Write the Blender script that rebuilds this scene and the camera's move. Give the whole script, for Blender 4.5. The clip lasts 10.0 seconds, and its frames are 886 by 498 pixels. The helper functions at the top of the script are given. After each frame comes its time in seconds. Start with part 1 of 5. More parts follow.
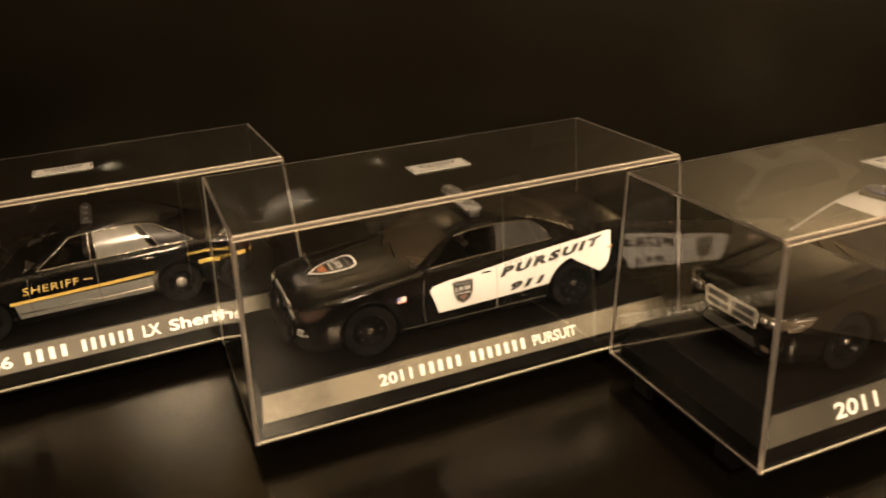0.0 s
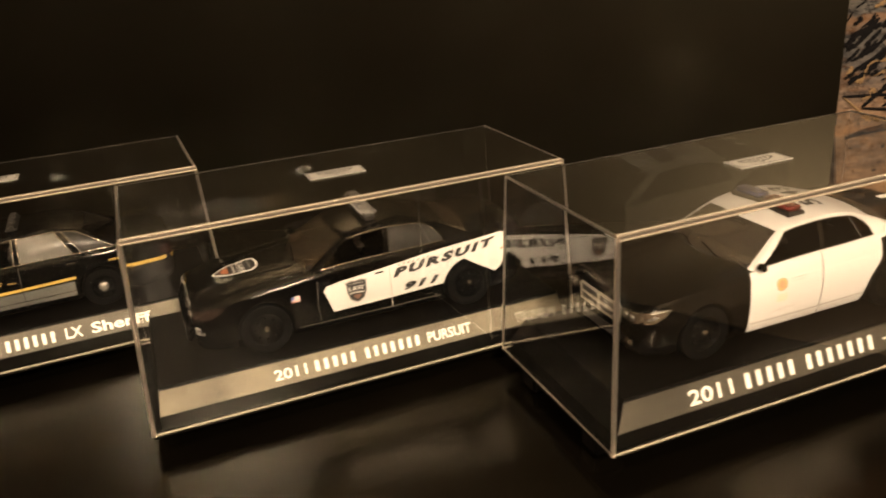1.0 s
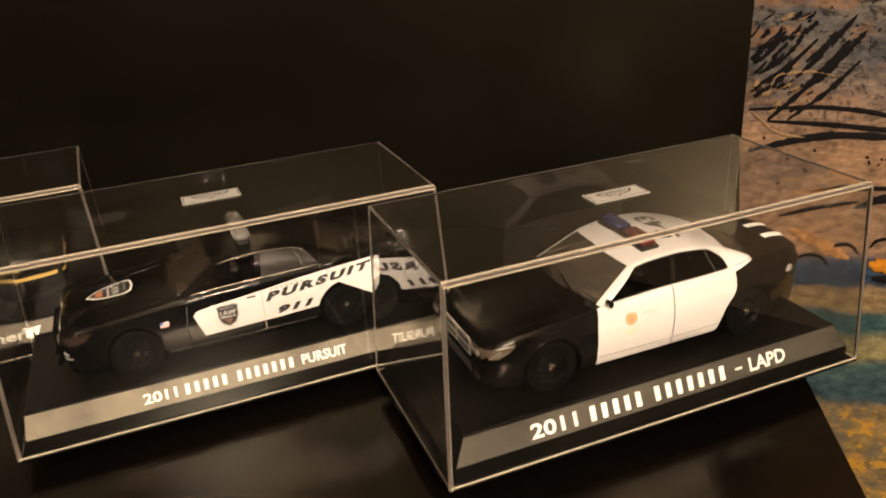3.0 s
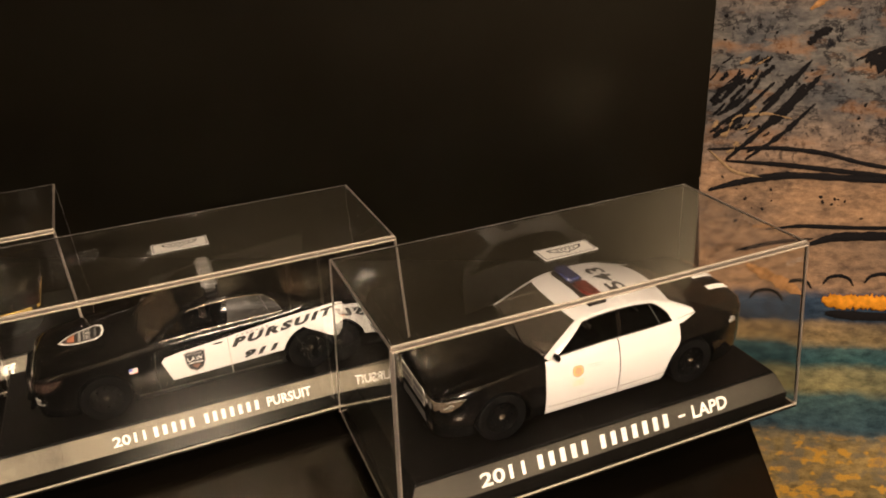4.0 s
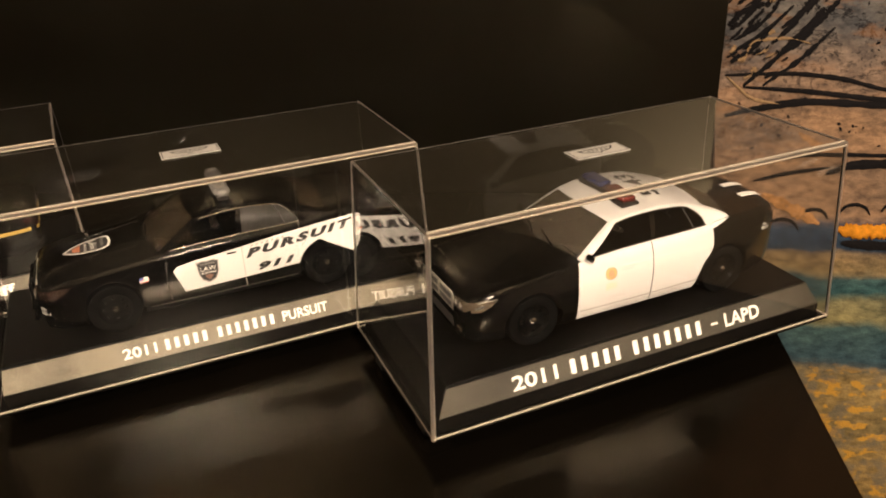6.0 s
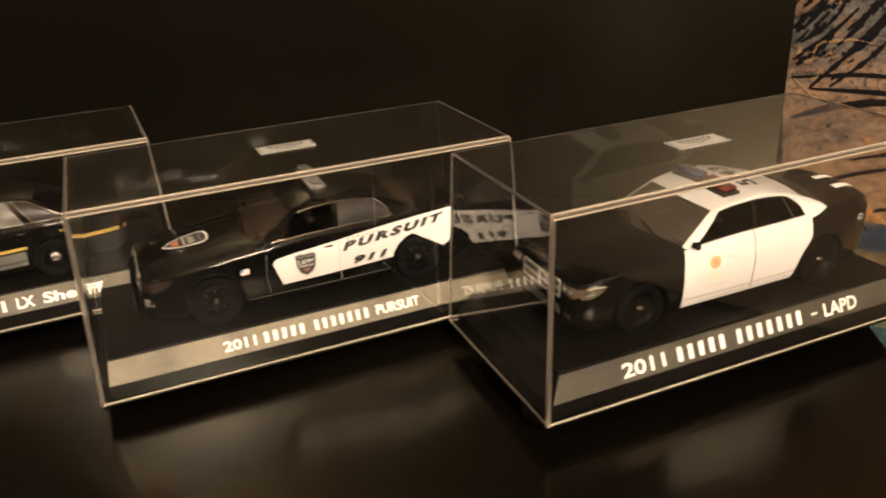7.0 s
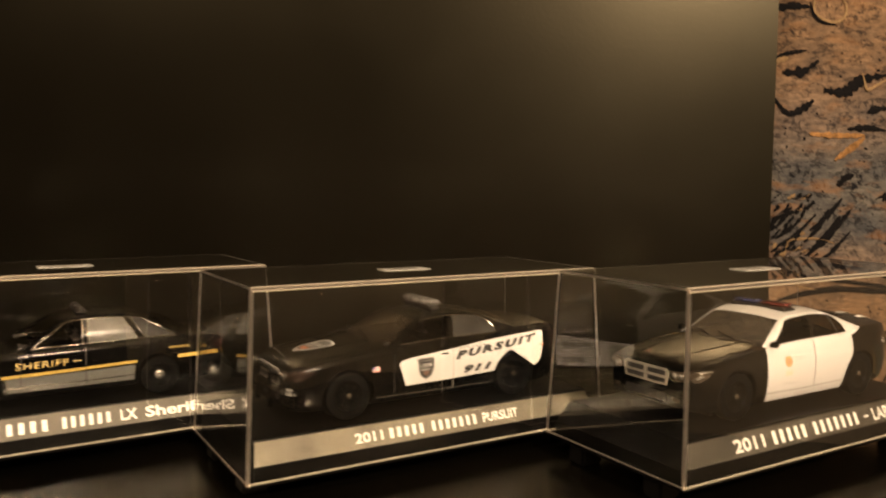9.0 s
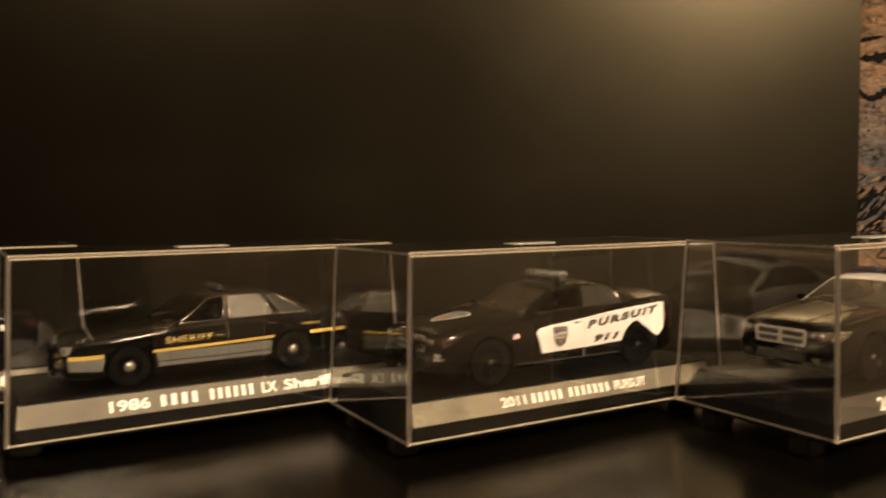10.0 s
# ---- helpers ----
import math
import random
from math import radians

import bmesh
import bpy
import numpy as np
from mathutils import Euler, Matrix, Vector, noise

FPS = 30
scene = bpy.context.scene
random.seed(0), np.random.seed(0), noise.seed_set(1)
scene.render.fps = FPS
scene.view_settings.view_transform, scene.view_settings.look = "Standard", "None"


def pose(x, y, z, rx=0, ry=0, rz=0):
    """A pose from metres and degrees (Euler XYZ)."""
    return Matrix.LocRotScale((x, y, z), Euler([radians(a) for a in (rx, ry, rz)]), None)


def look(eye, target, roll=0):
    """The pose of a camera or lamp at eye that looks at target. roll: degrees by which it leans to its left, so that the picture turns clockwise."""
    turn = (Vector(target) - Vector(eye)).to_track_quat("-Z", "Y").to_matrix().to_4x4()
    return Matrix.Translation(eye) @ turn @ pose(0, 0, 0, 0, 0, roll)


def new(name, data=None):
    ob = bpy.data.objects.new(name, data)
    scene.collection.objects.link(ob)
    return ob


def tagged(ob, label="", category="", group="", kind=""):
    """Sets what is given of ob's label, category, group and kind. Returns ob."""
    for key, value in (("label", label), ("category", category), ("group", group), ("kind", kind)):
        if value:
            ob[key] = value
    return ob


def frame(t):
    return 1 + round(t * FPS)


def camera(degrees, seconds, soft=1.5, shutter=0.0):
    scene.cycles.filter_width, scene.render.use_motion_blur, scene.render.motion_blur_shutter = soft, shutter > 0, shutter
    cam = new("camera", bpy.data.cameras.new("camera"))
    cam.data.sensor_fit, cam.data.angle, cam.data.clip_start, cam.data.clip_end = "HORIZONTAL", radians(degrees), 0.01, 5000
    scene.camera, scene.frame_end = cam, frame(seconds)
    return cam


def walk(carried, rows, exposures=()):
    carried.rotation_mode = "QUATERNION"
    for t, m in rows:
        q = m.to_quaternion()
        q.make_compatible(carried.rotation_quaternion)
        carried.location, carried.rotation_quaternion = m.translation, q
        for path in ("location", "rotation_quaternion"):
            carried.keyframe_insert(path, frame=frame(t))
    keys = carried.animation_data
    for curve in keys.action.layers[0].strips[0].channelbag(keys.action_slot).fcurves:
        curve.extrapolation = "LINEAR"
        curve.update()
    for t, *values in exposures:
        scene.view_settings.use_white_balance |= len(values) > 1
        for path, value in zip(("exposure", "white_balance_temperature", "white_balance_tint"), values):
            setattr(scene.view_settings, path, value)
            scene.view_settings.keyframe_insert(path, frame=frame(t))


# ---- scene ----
cam = camera(58.71, 10.0, soft=1.9, shutter=0.5)
EXPOSURES = [(0.0, 0.06, 6800, 11), (2.0, 0.12, 6500, 12), (3.5, 0.1, 6150, 14), (6.5, 0.14, 6150, 13), (8.0, 0.05, 6500, 12), (10.0, -0.01, 7000, 12)]
PATH = [
    (0, (0.0008, 0.0224, 0.1499), (0.0019, 0.4840, -0.0422), -3.34),
    (0.5, (0.0240, 0.0154, 0.1488), (0.0197, 0.4786, -0.0393), -3.99),
    (1, (0.0405, 0.0070, 0.1497), (0.0360, 0.4715, -0.0353), -4.29),
    (1.5, (0.0584, 0.0015, 0.1490), (0.0587, 0.4680, -0.0310), -4.35),
    (2, (0.0711, 0.0021, 0.1525), (0.0705, 0.4657, -0.0347), -3.94),
    (3.5, (0.0930, 0.0133, 0.1794), (0.0894, 0.4683, -0.0279), -3.78),
    (4, (0.0986, 0.0079, 0.1897), (0.1012, 0.4628, -0.0179), -3.15),
    (4.5, (0.0916, 0.0074, 0.1881), (0.0927, 0.4615, -0.0210), -2.87),
    (5, (0.0877, 0.0084, 0.1729), (0.0925, 0.4578, -0.0461), -2.64),
    (6.5, (0.0704, 0.0065, 0.1599), (0.0865, 0.4563, -0.0579), -2.55),
    (7, (0.0495, 0.0025, 0.1536), (0.0607, 0.4586, -0.0511), -2.96),
    (7.5, (0.0250, -0.0160, 0.1380), (0.0568, 0.4556, -0.0250), -1.19),
    (8, (0.0071, -0.0259, 0.1196), (0.0658, 0.4582, 0.0093), -0.98),
    (8.5, (-0.0083, -0.0331, 0.1100), (0.0730, 0.4548, 0.0370), -0.43),
    (9, (-0.0389, -0.0407, 0.1059), (0.0475, 0.4504, 0.0684), 0.50),
    (9.5, (-0.0642, -0.0423, 0.1020), (0.0296, 0.4480, 0.0738), -0.05),
    (10, (-0.0866, -0.0430, 0.0887), (-0.0093, 0.4503, 0.0621), -0.53),
]
walk(cam, [(t, look(eye, target, roll)) for t, eye, target, roll in PATH], exposures=EXPOSURES)

# ---- light ----
world = bpy.data.worlds.new("world")
scene.world = world
world.use_nodes = True
world.node_tree.nodes["Background"].inputs["Color"].default_value = (1.0, 0.75, 0.5, 1)
world.node_tree.nodes["Background"].inputs["Strength"].default_value = 0.001


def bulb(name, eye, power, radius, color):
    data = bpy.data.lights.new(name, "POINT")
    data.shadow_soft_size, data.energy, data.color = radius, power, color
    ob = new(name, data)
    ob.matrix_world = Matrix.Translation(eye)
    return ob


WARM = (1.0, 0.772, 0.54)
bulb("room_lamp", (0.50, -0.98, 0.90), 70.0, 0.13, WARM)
# unseen extra lamp on the left, added for the sheen on the shelf
bulb("added_sheen_lamp", (-0.88, -0.87, 1.30), 36.0, 0.15, WARM)


# ---- materials ----
def material(name, color, rough=0.5, metal=0.0, coat=0.0, grain=0.0, grain_size=400.0, bump=0.0, bump_size=600.0, tint=None, patch_size=30.0, spec=0.5):
    """A surface with fine grain, large patches and relief."""
    m = bpy.data.materials.new(name)
    m.use_nodes = True
    nt = m.node_tree
    b = nt.nodes["Principled BSDF"]
    b.inputs["Roughness"].default_value, b.inputs["Metallic"].default_value = rough, metal
    b.inputs["Coat Weight"].default_value, b.inputs["Coat Roughness"].default_value = coat, 0.03
    b.inputs["Specular IOR Level"].default_value = spec
    b.inputs["Base Color"].default_value = (*color, 1)
    co = nt.nodes.new("ShaderNodeTexCoord")
    if grain:
        fine, wide, mix, ramp = (nt.nodes.new(k) for k in ("ShaderNodeTexNoise", "ShaderNodeTexNoise", "ShaderNodeMath", "ShaderNodeMix"))
        fine.inputs["Scale"].default_value, wide.inputs["Scale"].default_value = grain_size, patch_size
        fine.inputs["Detail"].default_value = wide.inputs["Detail"].default_value = 4
        nt.links.new(co.outputs["Object"], fine.inputs["Vector"])
        nt.links.new(co.outputs["Object"], wide.inputs["Vector"])
        mix.operation = "ADD"
        nt.links.new(fine.outputs[0], mix.inputs[0])
        nt.links.new(wide.outputs[0], mix.inputs[1])
        rng = nt.nodes.new("ShaderNodeMapRange")
        rng.inputs["From Min"].default_value, rng.inputs["From Max"].default_value = 0.7, 1.3
        nt.links.new(mix.outputs[0], rng.inputs["Value"])
        ramp.data_type = "RGBA"
        nt.links.new(rng.outputs[0], ramp.inputs["Factor"])
        ramp.inputs["A"].default_value = (*[c * (1 - grain) for c in color], 1)
        ramp.inputs["B"].default_value = (*(tint or [min(1, c * (1 + grain)) for c in color]), 1)
        nt.links.new(ramp.outputs["Result"], b.inputs["Base Color"])
        rr = nt.nodes.new("ShaderNodeMapRange")
        rr.inputs["To Min"].default_value, rr.inputs["To Max"].default_value = rough * 0.85, min(1, rough * 1.2)
        nt.links.new(wide.outputs[0], rr.inputs["Value"])
        nt.links.new(rr.outputs[0], b.inputs["Roughness"])
    if bump:
        n, bp = nt.nodes.new("ShaderNodeTexNoise"), nt.nodes.new("ShaderNodeBump")
        n.inputs["Scale"].default_value, n.inputs["Detail"].default_value = bump_size, 3
        bp.inputs["Strength"].default_value, bp.inputs["Distance"].default_value = bump, 0.0004
        nt.links.new(co.outputs["Object"], n.inputs["Vector"])
        nt.links.new(n.outputs[0], bp.inputs["Height"])
        nt.links.new(bp.outputs[0], b.inputs["Normal"])
    return m


def clear_plastic(name, color=(1, 1, 1), ior=1.49, rough=0.0):
    m = bpy.data.materials.new(name)
    m.use_nodes = True
    b = m.node_tree.nodes["Principled BSDF"]
    b.inputs["Base Color"].default_value = (*color, 1)
    b.inputs["Transmission Weight"].default_value = 1.0
    b.inputs["IOR"].default_value, b.inputs["Roughness"].default_value = ior, rough
    return m


SHELF = material("black_laminate", (0.0045, 0.0036, 0.0024), 0.15, grain=0.4, grain_size=900, patch_size=14, bump=0.13, bump_size=1500, spec=0.4)
PANEL = material("black_painted_board", (0.0006, 0.0005, 0.0003), 0.295, grain=0.25, grain_size=700, patch_size=9, bump=0.07, bump_size=420, spec=1.0)
SHELF.node_tree.nodes["Principled BSDF"].inputs["Specular Tint"].default_value = (1.0, 0.84, 0.58, 1)
PANEL.node_tree.nodes["Principled BSDF"].inputs["Specular Tint"].default_value = (1.0, 0.88, 0.6, 1)
PLASTIC = material("black_plastic", (0.006, 0.0055, 0.005), 0.38, grain=0.25, grain_size=800, bump=0.1, bump_size=1800)
DECK = material("satin_black_plastic", (0.0026, 0.0022, 0.0018), 0.42, grain=0.25, grain_size=900, bump=0.25, bump_size=2500, spec=0.14)
# one plate stuff in three tones, for how much lamp sheen each catches
PLATE_LIT = material("speckled_plate_lit", (0.15, 0.134, 0.096), 0.5, metal=0.3, grain=0.5, grain_size=2600, patch_size=60, bump=0.3, bump_size=3000)
PLATE_DIM = material("speckled_plate_dim", (0.062, 0.056, 0.042), 0.45, metal=0.3, grain=0.4, grain_size=2600, patch_size=50, bump=0.3, bump_size=3000)
PLATE_HALF_LIT = material("speckled_plate_half_lit", (0.085, 0.077, 0.058), 0.5, metal=0.3, grain=0.4, grain_size=2600, patch_size=50, bump=0.3, bump_size=3000)
WHITE_INK = material("white_ink", (0.82, 0.8, 0.74), 0.5, grain=0.06, grain_size=1500)
BLACK_INK = material("black_ink", (0.015, 0.014, 0.014), 0.4, grain=0.2, grain_size=1500)
SILVER_FOIL = material("silver_foil", (0.86, 0.84, 0.78), 0.35, metal=0.0, grain=0.12, grain_size=900, bump=0.05)
ACRYLIC = clear_plastic("clear_acrylic", (0.985, 0.975, 0.955))


def dust_haze(m, least, most):
    """A thin film of dust and smears on a clear surface; also stands for reflected haze."""
    nt = m.node_tree
    co, wide, fine, both, rng, veil, mix = (nt.nodes.new(k) for k in ("ShaderNodeTexCoord", "ShaderNodeTexNoise", "ShaderNodeTexNoise", "ShaderNodeMath", "ShaderNodeMapRange", "ShaderNodeBsdfDiffuse", "ShaderNodeMixShader"))
    wide.inputs["Scale"].default_value, fine.inputs["Scale"].default_value = 34, 900
    wide.inputs["Detail"].default_value = 3
    for n in (wide, fine):
        nt.links.new(co.outputs["Object"], n.inputs["Vector"])
    both.operation = "MULTIPLY"
    nt.links.new(wide.outputs[0], both.inputs[0])
    nt.links.new(fine.outputs[0], both.inputs[1])
    for k, v in zip(("From Min", "From Max", "To Min", "To Max"), (0.15, 0.36, least, most)):
        rng.inputs[k].default_value = v
    nt.links.new(both.outputs[0], rng.inputs["Value"])
    veil.inputs["Color"].default_value = (0.75, 0.7, 0.62, 1)
    nt.links.new(rng.outputs[0], mix.inputs[0])
    nt.links.new(nt.nodes["Principled BSDF"].outputs[0], mix.inputs[1])
    nt.links.new(veil.outputs[0], mix.inputs[2])
    nt.links.new(mix.outputs[0], nt.nodes["Material Output"].inputs["Surface"])


dust_haze(ACRYLIC, 0.0, 0.0022)


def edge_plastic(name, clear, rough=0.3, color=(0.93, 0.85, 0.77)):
    """Moulded acrylic that scatters a share of its light, for put-in edge glints."""
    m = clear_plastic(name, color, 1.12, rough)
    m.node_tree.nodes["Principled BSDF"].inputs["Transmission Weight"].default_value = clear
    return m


GLINT_BRIGHT, GLINT_SOFT, GLINT_FAINT = edge_plastic("edge_glint_bright", 0.64, 0.15, (0.95, 0.88, 0.74)), edge_plastic("edge_glint_soft", 0.93), edge_plastic("edge_glint_faint", 0.95)
PAINT_BLACK = material("gloss_black_paint", (0.0018, 0.0018, 0.0018), 0.05, coat=1.0, spec=0.25, grain=0.15, grain_size=1200, bump=0.015, bump_size=900)
PAINT_WHITE = material("gloss_white_paint", (0.63, 0.622, 0.598), 0.28, coat=0.5, grain=0.05, grain_size=900, bump=0.015, bump_size=900)
PAINT_GOLD = material("gold_paint", (0.42, 0.285, 0.07), 0.35, coat=0.3, grain=0.12, grain_size=1400)
PAINT_GREY = material("metallic_grey_paint", (0.135, 0.138, 0.13), 0.35, metal=0.3, coat=0.4, grain=0.12, grain_size=1600)
RUBBER = material("black_rubber", (0.0025, 0.0025, 0.0025), 0.6, grain=0.2, grain_size=1500, bump=0.2, bump_size=2500, spec=0.06)
STEEL_BLACK = material("black_steel", (0.003, 0.003, 0.003), 0.2, metal=0.0, spec=0.25, grain=0.2, grain_size=1500)
CHROME = material("chrome", (0.72, 0.69, 0.63), 0.14, metal=1.0, grain=0.06, grain_size=1200)
GLASS = clear_plastic("smoked_window", (0.76, 0.73, 0.68), 1.02, 0.03)
GLASS.node_tree.nodes["Principled BSDF"].inputs["Specular IOR Level"].default_value = 0.15
GLASS_GREY = material("dull_grey_window", (0.028, 0.026, 0.023), 0.3, spec=0.15, grain=0.3, grain_size=300, patch_size=90)
# grey with the side window's bright reflection put in; also headlights and beacons
GLASS_PALE = material("pale_grey_glazing", (0.13, 0.126, 0.112), 0.16, coat=0.7, grain=0.15, grain_size=300, patch_size=90)
HEADLAMP = material("smoky_headlamp", (0.07, 0.055, 0.04), 0.12, coat=1.0, grain=0.35, grain_size=700, patch_size=150)
HEADLAMP_DARK = material("dark_brown_headlamp", (0.022, 0.014, 0.011), 0.12, coat=1.0, grain=0.35, grain_size=700, patch_size=150)
LENS = clear_plastic("clear_lens", (0.82, 0.8, 0.76), 1.45, 0.15)
LENS.node_tree.nodes["Principled BSDF"].inputs["Transmission Weight"].default_value = 0.8
LENS_RED = material("red_lens", (0.13, 0.018, 0.014), 0.15, coat=0.8, grain=0.15, grain_size=800)
GRILLE = material("bright_grille", (0.7, 0.66, 0.58), 0.22, metal=0.55, grain=0.08, grain_size=1200)
LENS_TAIL = material("dark_red_lens", (0.03, 0.006, 0.005), 0.15, coat=0.8, grain=0.15, grain_size=800)
LENS_BLUE = material("blue_lens", (0.022, 0.03, 0.10), 0.15, coat=0.8, grain=0.15, grain_size=800)
SCREEN = clear_plastic("smoky_windscreen", (0.52, 0.43, 0.33), 1.12, 0.0)
SCREEN.node_tree.nodes["Principled BSDF"].inputs["Transmission Weight"].default_value = 0.972
SCREEN_HAZY = clear_plastic("hazy_windscreen", (0.6, 0.53, 0.43), 1.12, 0.0)
SCREEN_HAZY.node_tree.nodes["Principled BSDF"].inputs["Transmission Weight"].default_value = 0.95
CABIN = material("dark_cabin_plastic", (0.022, 0.018, 0.015), 0.6, grain=0.25, grain_size=900)
SEAM = material("seam_dark", (0.03, 0.028, 0.026), 0.6, grain=0.1)
SILL_GREY = material("sill_grey", (0.1, 0.095, 0.085), 0.4, grain=0.15)
SEAM_PALE = material("seam_grey", (0.34, 0.33, 0.3), 0.6, grain=0.1)
ORANGE_INK = material("orange_ink", (0.45, 0.16, 0.07), 0.5, grain=0.2, grain_size=1500)
YELLOW_INK = material("yellow_ink", (0.66, 0.5, 0.16), 0.5, grain=0.15, grain_size=1500)
SEAL_INK = material("brown_ink", (0.40, 0.22, 0.12), 0.5, grain=0.3, grain_size=1800)
SHIELD_INK = material("dull_brown_ink", (0.16, 0.085, 0.06), 0.5, grain=0.3, grain_size=1500)
RED_INK = material("red_ink", (0.5, 0.08, 0.06), 0.5, grain=0.2, grain_size=1500)
BLUE_INK = material("blue_ink", (0.06, 0.08, 0.3), 0.5, grain=0.2, grain_size=1500)
GREY_INK = material("grey_ink", (0.3, 0.29, 0.27), 0.5, grain=0.2, grain_size=1500)
# one wall stuff in a dim and a bright tone, set for pane reflections
WALL_DIM = material("dim_wall_tone", (0.035, 0.028, 0.02), 0.85, grain=0.1, grain_size=40, patch_size=3, bump=0.1, bump_size=90)
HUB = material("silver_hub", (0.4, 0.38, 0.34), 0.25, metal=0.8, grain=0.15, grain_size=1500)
WALL_LIT = material("lit_wall_tone", (0.36, 0.285, 0.195), 0.85, grain=0.08, grain_size=40, patch_size=3, bump=0.1, bump_size=90)
# unseen floor, kept dark and dull so no lamp glare mirrors off it
FLOOR = material("dull_dark_floor", (0.012, 0.0085, 0.006), 0.95, grain=0.3, grain_size=60, patch_size=2, spec=0.03)
CEIL = material("ceiling_paint", (0.2, 0.17, 0.12), 0.9, grain=0.05, grain_size=60, patch_size=2)


# ---- mesh helpers ----
def part(name, bm, mat, parent=None, label="", smooth=None):
    me = bpy.data.meshes.new(name)
    bmesh.ops.recalc_face_normals(bm, faces=bm.faces)
    bm.to_mesh(me)
    bm.free()
    for m in mat if isinstance(mat, (list, tuple)) else [mat]:
        me.materials.append(m)
    if smooth:
        me.polygons.foreach_set("use_smooth", [True] * len(me.polygons))
        me.set_sharp_from_angle(angle=radians(smooth))
    ob = new(name, me)
    if parent is not None:
        ob.parent = parent
    if label:
        tagged(ob, label)
    return ob


def box_bm(lo, hi, bevel=0.0, seg=2, bm=None):
    bm = bm or bmesh.new()
    size, mid = [b - a for a, b in zip(lo, hi)], [(a + b) / 2 for a, b in zip(lo, hi)]
    made = bmesh.ops.create_cube(bm, size=1, matrix=Matrix.LocRotScale(mid, None, size))
    if bevel:
        edges = {e for v in made["verts"] for e in v.link_edges}
        bmesh.ops.bevel(bm, geom=list(edges), offset=bevel, segments=seg, affect="EDGES")
    return bm


def lathe_bm(profile, axis_y=True, steps=40, bm=None, shift=(0, 0, 0), ring_shape=False):
    """Turns (radius, along) pairs round the y axis, closed at both ends, or into a ring."""
    bm = bm or bmesh.new()
    rings = []
    for r, a in profile:
        ring = []
        for k in range(steps):
            w = 2 * math.pi * k / steps
            p = (r * math.cos(w), a, r * math.sin(w)) if axis_y else (r * math.cos(w), r * math.sin(w), a)
            ring.append(bm.verts.new([c + d for c, d in zip(p, shift)]))
        rings.append(ring)
    for a, b in zip(rings, rings[1:]):
        for k in range(steps):
            bm.faces.new((a[k], a[(k + 1) % steps], b[(k + 1) % steps], b[k]))
    if ring_shape:
        for k in range(steps):
            bm.faces.new((rings[-1][k], rings[-1][(k + 1) % steps], rings[0][(k + 1) % steps], rings[0][k]))
    else:
        bm.faces.new(rings[0])
        bm.faces.new(rings[-1])
    return bm


def tube_bm(points, radius, steps=8, bm=None):
    bm = bm or bmesh.new()
    pts = [Vector(p) for p in points]
    rings = []
    for k, p in enumerate(pts):
        d = (pts[min(k + 1, len(pts) - 1)] - pts[max(k - 1, 0)]).normalized()
        side = d.cross(Vector((0, 0, 1)) if abs(d.z) < 0.9 else Vector((1, 0, 0))).normalized()
        up = side.cross(d)
        rings.append([bm.verts.new(p + radius * (math.cos(w) * side + math.sin(w) * up)) for w in [2 * math.pi * j / steps for j in range(steps)]])
    for a, b in zip(rings, rings[1:]):
        for j in range(steps):
            bm.faces.new((a[j], a[(j + 1) % steps], b[(j + 1) % steps], b[j]))
    bm.faces.new(rings[0])
    bm.faces.new(rings[-1])
    return bm


def poly_bm(outline, bm=None):
    """A flat shape in x, y (z = 0)."""
    bm = bm or bmesh.new()
    bm.faces.new([bm.verts.new((x, y, 0)) for x, y in outline])
    return bm


def shape_of(ob):
    """The finished mesh of an object as a bmesh; the object is removed."""
    dg = bpy.context.evaluated_depsgraph_get()
    me = bpy.data.meshes.new_from_object(ob.evaluated_get(dg))
    bm = bmesh.new()
    bm.from_mesh(me)
    data = ob.data
    bpy.data.objects.remove(ob)
    bpy.data.meshes.remove(me)
    return bm


def text_bm(words, width, height, lean=0.0, bold=0.012, gap=1.0):
    """Letters as flat shapes, x 0..width, y 0..height."""
    cu = bpy.data.curves.new("letters", "FONT")
    cu.body, cu.offset, cu.shear, cu.resolution_u, cu.fill_mode = words, bold, lean, 3, "FRONT"
    cu.space_character = gap
    bm = shape_of(new("letters", cu))
    xs, ys = [v.co.x for v in bm.verts], [v.co.y for v in bm.verts]
    x0, y0 = min(xs), min(ys)
    fx, fy = width / (max(xs) - x0), height / (max(ys) - y0)
    for v in bm.verts:
        v.co = ((v.co.x - x0) * fx, (v.co.y - y0) * fy, 0)
    return bm


def bars_bm(count, width, height, lean=0.0):
    bm = bmesh.new()
    step = width / count
    for k in range(count):
        a, b = k * step + 0.2 * step, (k + 1) * step - 0.34 * step
        poly_bm([(a, 0), (b, 0), (b + lean * height, height), (a + lean * height, height)], bm)
    return bm


def lay(bm, place, step=0.0):
    """Bends a flat shape over a surface: place(x, y) gives the point. step: the largest piece in metres."""
    if step:
        bmesh.ops.triangulate(bm, faces=bm.faces)
        for axis in (0, 1):
            vals = [v.co[axis] for v in bm.verts]
            k = math.floor(min(vals) / step) + 1
            while k * step < max(vals):
                co, no = [0, 0, 0], [0, 0, 0]
                co[axis], no[axis] = k * step, 1
                bmesh.ops.bisect_plane(bm, geom=bm.verts[:] + bm.edges[:] + bm.faces[:], plane_co=co, plane_no=no, dist=1e-7)
                k += 1
    for v in bm.verts:
        v.co = place(v.co.x, v.co.y)
    return bm


